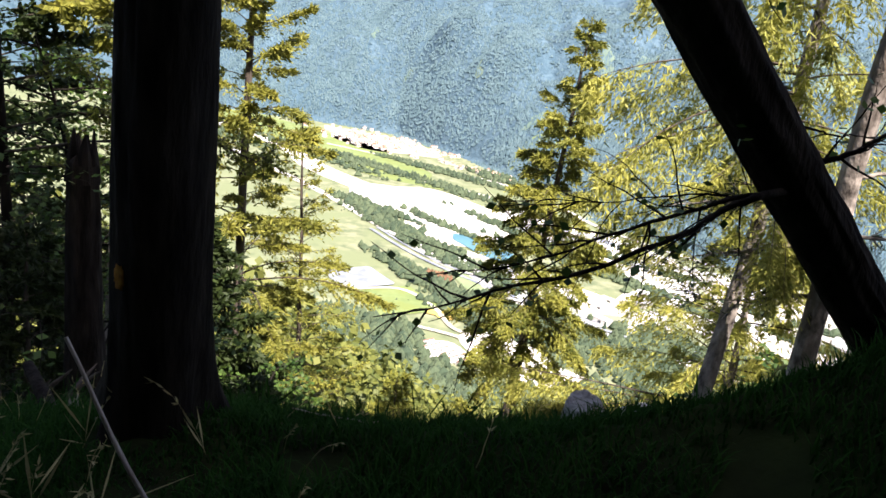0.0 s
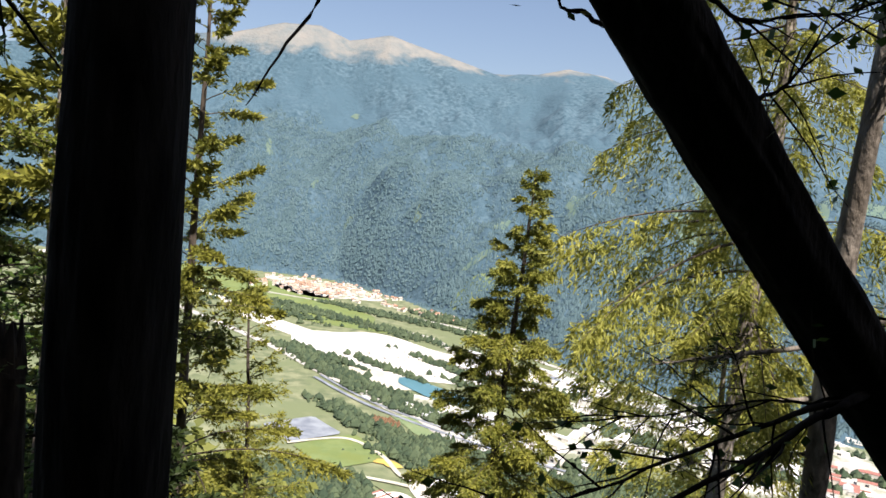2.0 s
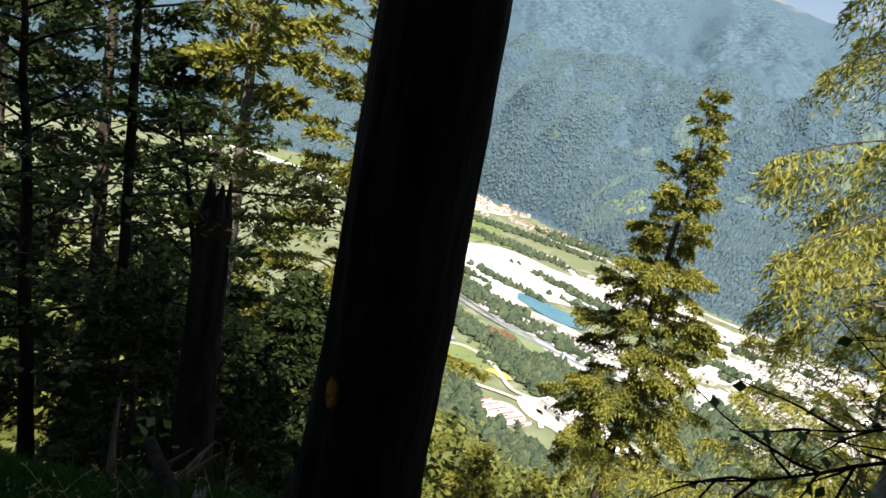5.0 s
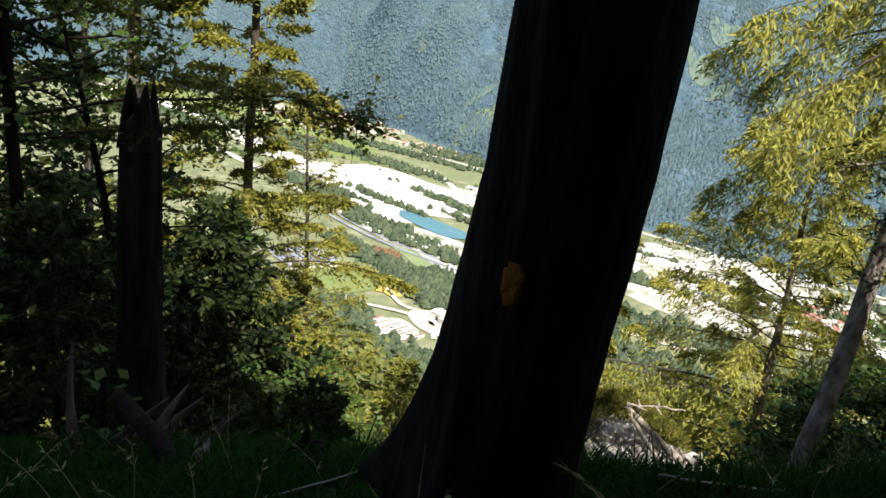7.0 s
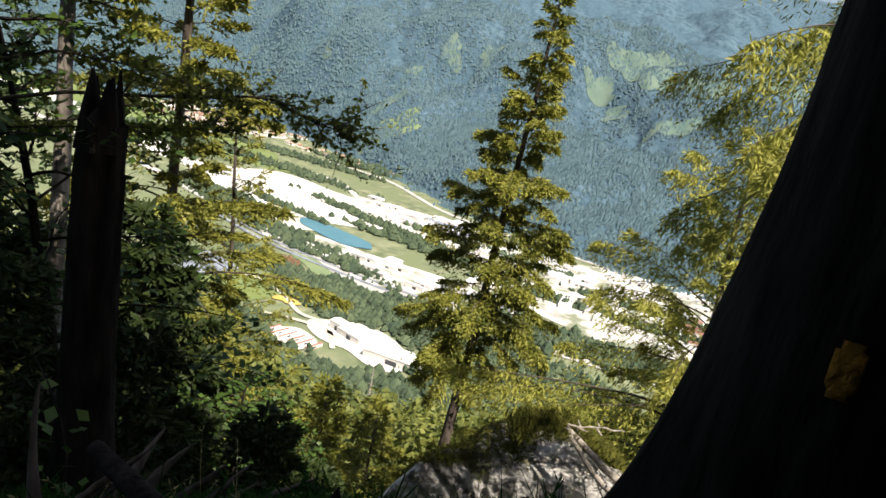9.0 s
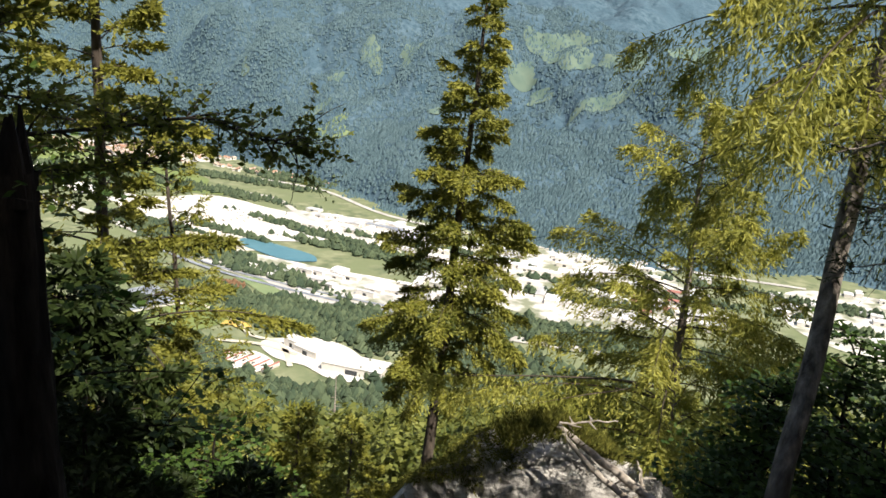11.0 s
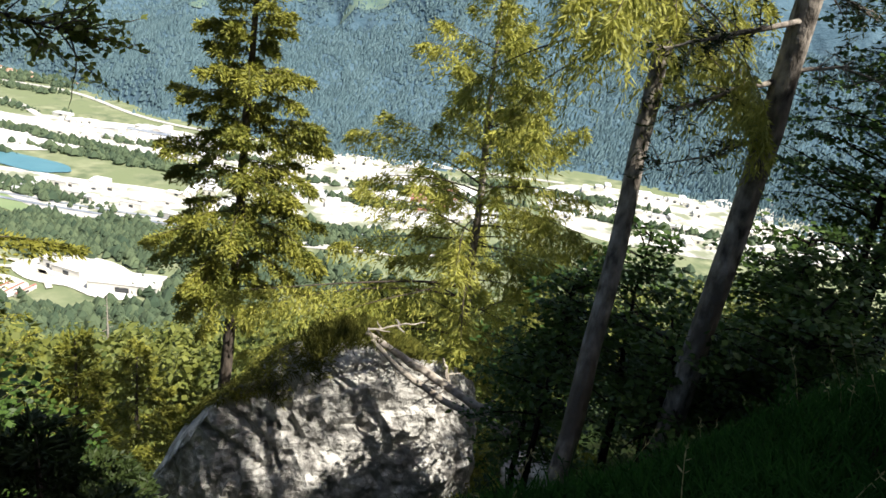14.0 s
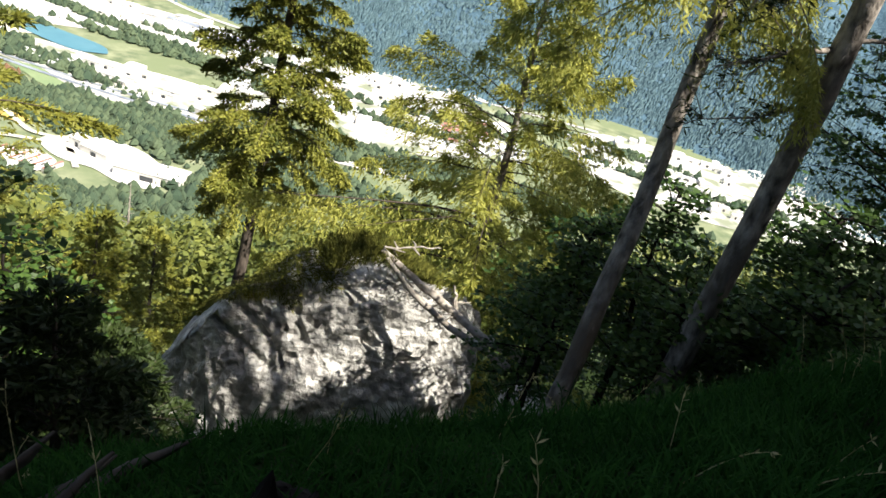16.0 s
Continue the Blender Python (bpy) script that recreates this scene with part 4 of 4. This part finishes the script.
broadleaf("maple", "dark leafy maple on the slope", (3.75, 11.3, ground_z(3.75, 11.3) - 0.1), (3.6, 11.2, -5.0), 1.3, 34, LEAF, limbs=40, count=75, first=0.4)
broadleaf("maple", "dark leafy maple between the pale trunks", (4.7, 10.6, ground_z(4.7, 10.6) - 0.1), (4.6, 10.5, -4.2), 1.2, 48, LEAF, limbs=36, count=70, first=0.4)
broadleaf("beech", "tall dark beech with layered leaves", (9.6, 10.2, -6.9), (9.8, 10.0, 3.0), 3.2, 35, LEAF, limbs=60, count=100, trunk_r=0.14)
broadleaf("maple", "dark leafy shrub beside the leaning pine", (6.3, 9.2, -7.4), (6.4, 9.1, -3.8), 1.8, 43, LEAF, limbs=50, count=100)
broadleaf("beech", "tall dark beech with layered leaves", (8.6, 9.9, ground_z(8.6, 9.9) - 0.1), (8.5, 9.8, 1.6), 1.9, 47, LEAF, limbs=80, count=110, trunk_r=0.09, first=0.12)
broadleaf("maple", "low dark shrub under the larch", (4.1, 9.3, -7.3), (4.0, 9.2, -5.0), 1.5, 44, LEAF, limbs=30, count=80)
broadleaf("maple", "low dark shrub at the pine's foot", (5.2, 8.2, -6.3), (5.2, 8.1, -4.2), 1.4, 45, LEAF, limbs=30, count=80)
broadleaf("beech", "dark beech with layered leaves in the shade", (11.4, 10.6, -8.2), (11.6, 10.6, 4.2), 3.6, 46, LEAF, limbs=90, count=130, trunk_r=0.14, leaf=(0.15, 0.055))
for k, (x, y, tall, wide) in enumerate(((-4.6, 9.0, 1.5, 1.0), (-3.2, 9.6, 1.2, 1.0), (-4.3, 11.0, 1.5, 1.2), (-2.6, 11.6, 1.2, 1.1), (-5.6, 7.9, 1.6, 1.0))):
    # the darkness of these crowns is shade carried by the needle colour
    conifer("spruce", "small spruce near the snag, needles darkened for shade", (x, y, ground_z(x, y) - 0.1), (x, y + 0.1, ground_z(x, y) + tall * 1.7), wide, 120 + k, NEEDLE_DARK_SHADED, trunk_r=0.04, first=0.05, limbs=70, tuft=(0.12, 0.02), dense=2.4)
for k, (x, y, tall, wide) in enumerate(((7.4, 12.2, 2.6, 1.6), (9.2, 12.6, 2.6, 1.7), (8.6, 10.6, 2.4, 1.5), (11.0, 13.0, 3.0, 1.9), (6.4, 11.0, 2.2, 1.4), (5.6, 9.4, 1.6, 1.2), (9.8, 15.6, 3.2, 2.0))):
    broadleaf("maple", "dark leafy shrub among the slope trees", (x, y, ground_z(x, y) - 0.1), (x, y + 0.1, ground_z(x, y) + tall), wide, 140 + k, LEAF, limbs=30, count=80)
broadleaf("maple", "leafy shrub beside the boulder", (7.3, 14.8, -10.9), (7.2, 14.8, -7.2), 1.9, 36, LEAF, limbs=30, count=80)
broadleaf("hazel", "sunlit yellow-green shrub behind the boulder", (5.0, 19.5, -14.0), (5.0, 19.5, -9.2), 2.2, 37, LEAF_SUNLIT, limbs=36, count=90)
broadleaf("hazel", "sunlit shrub on the slope", (-3.9, 15.8, -12.2), (-3.8, 15.8, -10.2), 1.5, 38, LEAF, limbs=26, count=70)
broadleaf("hazel", "leafy shrub below the path", (-3.8, 12.5, -9.0), (-3.8, 12.5, -6.6), 1.7, 39, LEAF, limbs=28, count=80)

# the dark forest behind the path, which keeps it in the shade
spots = [(-9 + 2.2 * k, -4.8 - 0.9 * (k % 3)) for k in range(16)] + [(-8 + 2.7 * k, -9.6 - (k % 2)) for k in range(14)]
for k, (x, y) in enumerate(spots):
    crest = (18.7 if k < 16 else 26.0) + ((-4.0 if x > 0.5 else 1.0) if k < 16 else 5.0) * (x < 6.5) + (k * 7) % 4 * 0.25
    conifer("spruce", "tall dark spruce behind the path", (x, y, ground_z(x, y) - 0.2), (x, y, crest), 3.6, 60 + k, NEEDLE_DARK_SHADED, trunk_r=0.25, first=0.05, limbs=110, tuft=(0.6, 0.19), dense=0.75, group="forest behind the path", pw=0.32)

# ---- the broken snag ----
KB = (-4.5, 7.4, ground_z(-4.5, 7.4) - 0.2)
snag = thing("snag", "dark broken tree stump with a splintered top", "stump", at=KB)
rs = np.random.default_rng(3)
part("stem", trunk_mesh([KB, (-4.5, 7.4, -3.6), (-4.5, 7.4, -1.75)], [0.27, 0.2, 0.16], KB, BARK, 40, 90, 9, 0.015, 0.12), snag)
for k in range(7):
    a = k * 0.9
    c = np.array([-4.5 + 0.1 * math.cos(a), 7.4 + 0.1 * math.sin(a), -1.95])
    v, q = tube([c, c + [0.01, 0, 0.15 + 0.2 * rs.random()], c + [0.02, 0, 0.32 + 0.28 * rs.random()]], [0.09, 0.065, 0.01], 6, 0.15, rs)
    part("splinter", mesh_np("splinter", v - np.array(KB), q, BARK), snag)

# ---- the boulder ----


def boulder():
    bm = bmesh.new()
    bmesh.ops.create_icosphere(bm, subdivisions=6, radius=1.0)
    co = np.array([v.co for v in bm.verts])
    c0 = co.copy()
    rk = np.random.default_rng(14)
    r = np.full(len(co), 1.25)
    for n, d in [(rk.normal(size=3), rk.uniform(0.8, 1.0)) for _ in range(46)] + [((0.1, -1, 0.35), 0.86), ((-0.5, -0.8, 0.5), 0.9), ((0.15, -0.3, 1), 0.78), ((-0.5, -0.1, 1), 0.84), ((0.6, -0.3, 0.8), 0.9)]:
        n = np.array(n) / np.linalg.norm(n)
        r = np.minimum(r, d / np.maximum(c0 @ n, 0.2))
    p3 = c0 * r[:, None] * 3.0
    n1 = fbm(p3[:, 0] + 0.6 * p3[:, 1], p3[:, 2] - 0.7 * p3[:, 1], 0.8, 6, 5)
    n2 = np.abs(fbm(p3[:, 0] * 1.2 + p3[:, 1], p3[:, 2] * 0.6 + 0.3 * p3[:, 0], 0.6, 4, 6))
    n3 = fbm(p3[:, 0] - p3[:, 1], p3[:, 2] + p3[:, 1], 4.0, 3, 7)
    n4 = np.abs(fbm(p3[:, 0] * 0.7 - 0.5 * p3[:, 2], p3[:, 2] * 1.3 + 0.5 * p3[:, 1], 1.3, 3, 12))
    steps = fbm(p3[:, 0] + p3[:, 1], p3[:, 2] - 0.4 * p3[:, 0], 0.5, 3, 13)
    r = r + 0.035 * n1 - 0.1 * np.clip(1 - n2 / 0.06, 0, 1) - 0.06 * np.clip(1 - n4 / 0.05, 0, 1) + 0.02 * n3 - 0.03 * np.abs(fbm(p3[:, 0] + 0.4 * p3[:, 2], p3[:, 2] - p3[:, 1], 2.4, 3, 15)) + 0.05 * np.round(steps * 4) / 4
    co = co * r[:, None]
    co = np.sign(co) * np.abs(co) ** 0.82
    co = co * [3.75, 2.6, 4.4] + [2.35, 16.9, -11.9]
    brow = np.interp(co[:, 0], [-1.5, -1.28, -0.62, -0.14, 0.79, 1.05, 1.61, 2.42, 3.17, 3.96, 5.33, 5.9, 6.5], [-11.4, -10.77, -9.64, -8.95, -8.6, -8.1, -7.75, -7.72, -8.26, -8.43, -8.97, -10.08, -11.2]) + 0.16 * fbm(co[:, 0], co[:, 1], 1.1, 5, 11)
    brow = brow - 0.8 * np.clip(co[:, 1] - 15.5, 0, 9)
    co[:, 2] = np.where(co[:, 2] > brow, brow + 0.06 * (co[:, 2] - brow), co[:, 2])
    co[:, 1] -= np.clip(co[:, 0] - 2.5, 0, 9) * 0.3
    for v, p in zip(bm.verts, co):
        v.co = p - np.array([2.5, 16.5, -14.5])
    me = bpy.data.meshes.new("rock_body")
    bm.to_mesh(me)
    bm.free()
    me.materials.append(LIMESTONE)
    t = thing("boulder", "large pale limestone boulder with mossy top and dark cracks", "rock", at=(2.5, 16.5, -14.5))
    part("rock_body", me, t)
    # moss and grass on its top
    r = np.random.default_rng(8)
    pick = r.integers(0, len(co), 240000)
    pts = co[pick] + r.normal(size=(240000, 3)) * 0.05
    patchy = fbm(pts[:, 0], pts[:, 1] + pts[:, 2], 1.6, 4, 4)
    hang = np.interp(pts[:, 0], [-0.3, 0.2, 0.9, 1.6, 2.1, 2.6, 3.0], [0.0, 0.35, 0.6, 0.75, 0.5, 0.25, 0.0])
    keep = (pts[:, 2] > brow[pick] - hang * (1 + 0.55 * patchy)) & (pts[:, 0] > -0.3) & (pts[:, 0] < 3.0 + 0.3 * patchy)
    pts = pts[keep]
    v, q = kites(pts, r.normal(size=(len(pts), 3)) * [0.5, 0.4, 0.4] + [0, -0.45, -0.1], 0.16, 0.011, r)
    m = 5000
    x = r.uniform(1.2, 3.6, m)
    edge = np.stack([x, 15.1 + r.normal(0, 0.25, m), np.interp(x, [1.2, 1.61, 2.42, 3.17, 3.6], [-8.0, -7.75, -7.72, -8.2, -8.4]) - 0.05], 1)
    v, q = joined([(v, q), kites(edge, r.normal(size=(m, 3)) * [0.5, 0.4, 0.2] + [0.15, -0.2, 0.8], 0.24, 0.012, r)])
    part("moss", mesh_np("moss", v - [2.5, 16.5, -14.5], q, MOSS), t, "olive moss and grass tufts")
    return t


boulder()


def log(label, pts, radii, seed):
    r = np.random.default_rng(seed)
    base = pts[0]
    t = thing("fallen_log", label, "log", "fallen logs on the boulder", at=tuple(base))
    p = np.array(pts, float)
    s = np.linspace(0, 1, 30)
    c = np.stack([np.interp(s, np.linspace(0, 1, len(p)), p[:, k]) for k in range(3)], 1)
    c += np.cumsum(r.normal(size=c.shape), 0) * 0.008
    v, q = tube(c, np.interp(s, np.linspace(0, 1, len(radii)), radii), 12, 0.06, r)
    part("stem", mesh_np("stem", v - np.array(base), q, DEADWOOD, True), t)
    for _ in range(5):
        k = r.integers(4, 26)
        tw = bend(c[k], r.normal(size=3), r.uniform(0.15, 0.5), 0, 4, r, 0.4)
        v, q = tube(tw, np.linspace(0.025, 0.008, 5), 5)
        part("stub", mesh_np("stub", v - np.array(base), q, DEADWOOD), t)


log("weathered grey fallen log leaning over the boulder", [(2.223, 14.75, -7.6), (2.871, 14.3, -8.02), (3.386, 13.8, -8.3), (3.887, 13.2, -8.55), (4.72, 12.0, -8.5)], [0.055, 0.07, 0.085, 0.09, 0.1], 1)
log("thin weathered fallen log beside the thicker one", [(2.262, 14.55, -7.65), (2.799, 14.1, -8.22), (3.457, 13.45, -8.62), (3.923, 12.8, -8.7), (4.2, 12.3, -8.75)], [0.04, 0.055, 0.065, 0.07, 0.07], 2)
log("pale dead stick across the boulder's crest", [(2.2, 14.7, -7.5), (2.8, 14.6, -7.46), (3.4, 14.6, -7.46)], [0.02, 0.018, 0.012], 3)
log("short dark dead stem standing on the boulder", [(4.05, 14.45, -9.0), (3.9, 14.5, -8.6), (3.79, 14.5, -8.2)], [0.045, 0.04, 0.02], 4)

# ---- grass and small growth on the path's edge ----


def grass():
    r = np.random.default_rng(77)
    n = 150000
    x, y = r.uniform(-6.0, 5.0, n), 0.6 + 6.4 * r.uniform(0, 1, n) ** 1.25
    keep = (fbm(x, y, 0.9, 3, 9) > -0.9) & (np.hypot(x + 1.6, y - 3.17) > 0.3)
    x, y = x[keep], y[keep]
    n = len(x)
    z = height(x, y)
    tall = r.uniform(0.08, 0.27, n) * (0.75 + 0.4 * fbm(x, y, 1.4, 2, 3))
    a = r.uniform(0, 6.283, n)
    out = np.stack([np.cos(a), np.sin(a)], 1) * (r.uniform(0.15, 0.75, n) * tall)[:, None]
    side = np.stack([-np.sin(a), np.cos(a)], 1) * 0.0055
    rows = []
    for f, w in ((0, 1.0), (0.4, 0.85), (0.75, 0.55), (1.0, 0.08)):
        c = np.stack([x, y], 1) + out * f ** 1.8
        zz = z + tall * (f - 0.3 * f ** 3) - 0.02
        rows += [np.c_[c + side * w, zz], np.c_[c - side * w, zz]]
    v = np.stack(rows, 1).reshape(-1, 3)
    o = np.arange(n)[:, None] * 8
    q = np.concatenate([o + np.array([k, k + 1, k + 3, k + 2]) for k in (0, 2, 4)], 0)
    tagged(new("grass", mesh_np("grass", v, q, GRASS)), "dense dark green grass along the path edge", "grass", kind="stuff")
    m = 170
    x, y = r.uniform(-5.5, 4.5, m), r.uniform(1.6, 6.5, m)
    z = height(x, y)
    pieces = []
    for i in range(m):
        a = r.uniform(0, 6.283)
        st = bend([x[i], y[i], z[i] - 0.02], [0.35 * math.cos(a), 0.35 * math.sin(a), 1], r.uniform(0.2, 0.5), 0.6, 7, r, 0.5)
        pieces.append(tube(st, np.linspace(0.003, 0.0014, 8), 3))
        k = 8
        pieces.append(kites(st[r.integers(5, 8, k)], r.normal(size=(k, 3)) * 0.4 + (st[-1] - st[-2]) * 12, 0.04, 0.004, r))
    v, q = joined(pieces)
    tagged(new("dry_grass", mesh_np("dry_grass", v, q, STRAW)), "pale dry grass stalks among green grass", "grass", kind="stuff")


grass()
# a pale dead stick by the trunk, and roots and twigs on the ground
for k, (pts, rad, label) in enumerate(((((-0.62, 1.6, -1.86), (-0.86, 1.6, -1.15), (-0.985, 1.6, -0.83)), 0.009, "pale dead stick standing in the grass"),
                                       (((-2.46, 3.86, ground_z(-2.46, 3.86) + 0.02), (-2.27, 3.91, -2.56), (-2.0, 3.9, ground_z(-2.0, 3.9) + 0.03)), 0.006, "thin dead twig lying in the grass"),
                                       (((-0.4, 3.6, ground_z(-0.4, 3.6) + 0.02), (-0.7, 3.6, -2.2), (-0.9, 3.5, ground_z(-0.9, 3.5) + 0.02)), 0.007, "thin dead twig lying in the grass"))):
    v, q = tube(bend(pts[0], np.subtract(pts[2], pts[0]), float(np.linalg.norm(np.subtract(pts[2], pts[0]))), 0, 10, np.random.default_rng(k), 0.5), np.linspace(rad, rad * 0.6, 11), 6, 0.1, np.random.default_rng(k))
    tagged(new("dead_stick", mesh_np("dead_stick", v, q, DEADWOOD, True)), label, "stick", "dead sticks in the grass")

# ---- small growth, stones and dead wood ----


def stalks(label, spots, tall, seed, material, width=0.003):
    """Tall curved grass stalks with thin seed heads."""
    r = np.random.default_rng(seed)
    pieces = []
    for x, y in spots:
        a = r.uniform(0, 6.283)
        st = bend([x, y, ground_z(x, y) - 0.03], [0.3 * math.cos(a), 0.3 * math.sin(a), 1], r.uniform(*tall), 0.9, 9, r, 0.5)
        pieces.append(tube(st, np.linspace(width, width * 0.4, 10), 4))
        pieces.append(kites(st[r.integers(6, 10, 14)], r.normal(size=(14, 3)) * 0.35 + (st[-1] - st[-2]) * 12, 0.05, 0.005, r))
        m = 4
        pieces.append(kites(st[r.integers(0, 4, m)], r.normal(size=(m, 3)) * [1, 1, 0.3] + [0, 0, 1.2], 0.35, 0.006, r))
    v, q = joined(pieces)
    return tagged(new("tall_grass", mesh_np("tall_grass", v, q, material)), label, "grass", kind="stuff")


rg = np.random.default_rng(12)
stalks("pale dry stalks round the thick trunk", [(rg.uniform(-2.1, -1.0), rg.uniform(2.2, 2.95)) for _ in range(7)], (0.35, 0.7), 3, STRAW, 0.002)
stalks("tall green grass at the path edge", [(rg.uniform(-4.5, 3.5), rg.uniform(3.6, 5.6)) for _ in range(150)], (0.18, 0.34), 5, GRASS, 0.004)


def stone(label, x, y, size, seed, lift=0.0):
    r = np.random.default_rng(seed)
    bm = bmesh.new()
    bmesh.ops.create_icosphere(bm, subdivisions=4, radius=1.0)
    planes = [(Vector(r.normal(size=3)).normalized(), r.uniform(0.65, 1.0)) for _ in range(24)]
    for v in bm.verts:
        d = v.co.normalized()
        k = min([1.2] + [p / max(d.dot(n), 0.2) for n, p in planes])
        k += 0.05 * noise.noise(d * 3) + 0.03 * noise.noise(d * 9)
        v.co = Vector((d.x * size[0], d.y * size[1], d.z * size[2])) * k
    me = bpy.data.meshes.new("stone")
    bm.to_mesh(me)
    bm.free()
    me.materials.append(LIMESTONE)
    ob = new("stone", me)
    ob.location = (x, y, ground_z(x, y) + lift)
    return tagged(ob, label, "stone", "stones at the path edge")


stone("pale limestone half sunk in the grass", 0.8, 3.98, (0.14, 0.12, 0.3), 1, 0.12)
stone("pale limestone half sunk in the grass", 1.15, 4.05, (0.22, 0.14, 0.2), 2, 0.08)
stone("small pale stone below the boulder", -0.9, 14.6, (0.5, 0.4, 0.45), 3, 0.1)
stone("pale limestone beside the boulder", 5.6, 13.4, (0.7, 0.5, 0.6), 4, 0.2)
stone("pale limestone beside the boulder", 6.6, 14.3, (0.8, 0.6, 0.7), 5, 0.3)
stone("pale limestone behind the boulder", 4.6, 18.6, (1.6, 1.2, 2.2), 6, 0.8)

# grey dead wood at the snag's foot
rd = np.random.default_rng(31)
for k in range(12):
    x, y = -3.75 + rd.normal(0, 0.22), 5.45 + rd.normal(0, 0.25)
    p = bend((x, y, ground_z(x, y) - 0.05), (rd.normal() * 0.7 + 0.3, rd.normal() * 0.5, rd.uniform(0.3, 1.6)), rd.uniform(0.4, 0.95), 0.1, 8, rd, 0.5)
    v, q = tube(p, np.linspace(rd.uniform(0.03, 0.07), 0.006, 9), 7, 0.2, rd)
    tagged(new("dead_branch", mesh_np("dead_branch", v, q, BARK_MID, True)), "grey splintered dead branch on the slope", "branch", "dead branches at the snag")


def low_stump(label, x, y, tall, radius, material, seed, shards):
    '''A broken stump with a jagged rim.'''
    r = np.random.default_rng(seed)
    z = ground_z(x, y) - 0.08
    t = thing("stump", label, "stump", "low stumps in the grass", at=(x, y, z))
    part("stem", trunk_mesh([(x, y, z), (x, y, z + tall * 0.6), (x, y, z + tall)], [radius * 1.2, radius, radius * 0.85], (x, y, z), material, 24, 30, seed, 0.012, radius * 0.4), t)
    for k in range(shards):
        a = k * 6.283 / shards
        c = np.array([0.7 * radius * math.cos(a), 0.7 * radius * math.sin(a), tall * 0.8])
        v, q = tube([c, c + [0, 0, 0.1 * tall + 0.05], c + [0.01, 0, 0.25 * tall + r.uniform(0.02, 0.14)]], [radius * 0.4, radius * 0.3, 0.004], 6, 0.15, r)
        part("splinter", mesh_np("splinter", v, q, material), t)


low_stump("small grey broken stump in the grass", -3.05, 4.82, 0.16, 0.05, DEADWOOD, 51, 6)
low_stump("dark rotten stump sunk in the grass", -2.43, 4.87, 0.16, 0.13, BARK, 52, 9)
v, q = tube([(-3.75, 5.3, ground_z(-3.75, 5.3) + 0.5), (-3.3, 4.85, ground_z(-3.3, 4.85) + 0.2), (-3.12, 4.66, ground_z(-3.12, 4.66) - 0.05)], [0.05, 0.065, 0.07], 10, 0.08, rd)
tagged(new("dead_log", mesh_np("dead_log", v, q, BARK, True)), "dark dead log leaning on the path's edge", "log")

# a dead tree standing far down the slope
dz = ground_z(5.4, 126)
dead = thing("dead_tree", "thin pale dead tree among the slope forest", "tree", at=(5.4, 126, dz))
v, q = tube([(0, 0, 0), (0.1, 0, (-58 - dz) * 0.5), (0.2, 0, -58 - dz)], [0.3, 0.2, 0.04], 8)
part("trunk", mesh_np("trunk", v, q, DEADWOOD, True), dead)
for k in range(26):
    zz = (-58 - dz) * (0.3 + 0.68 * k / 26)
    p = bend((0.15, 0, zz), (math.cos(k * 2.4), math.sin(k * 2.4), 0.1), 1.6 * (1.1 - k / 26), 0.2, 4, rd, 0.3)
    v, q = tube(p, np.linspace(0.06, 0.02, 5), 4)
    part("dead_limb", mesh_np("dead_limb", v, q, DEADWOOD), dead)
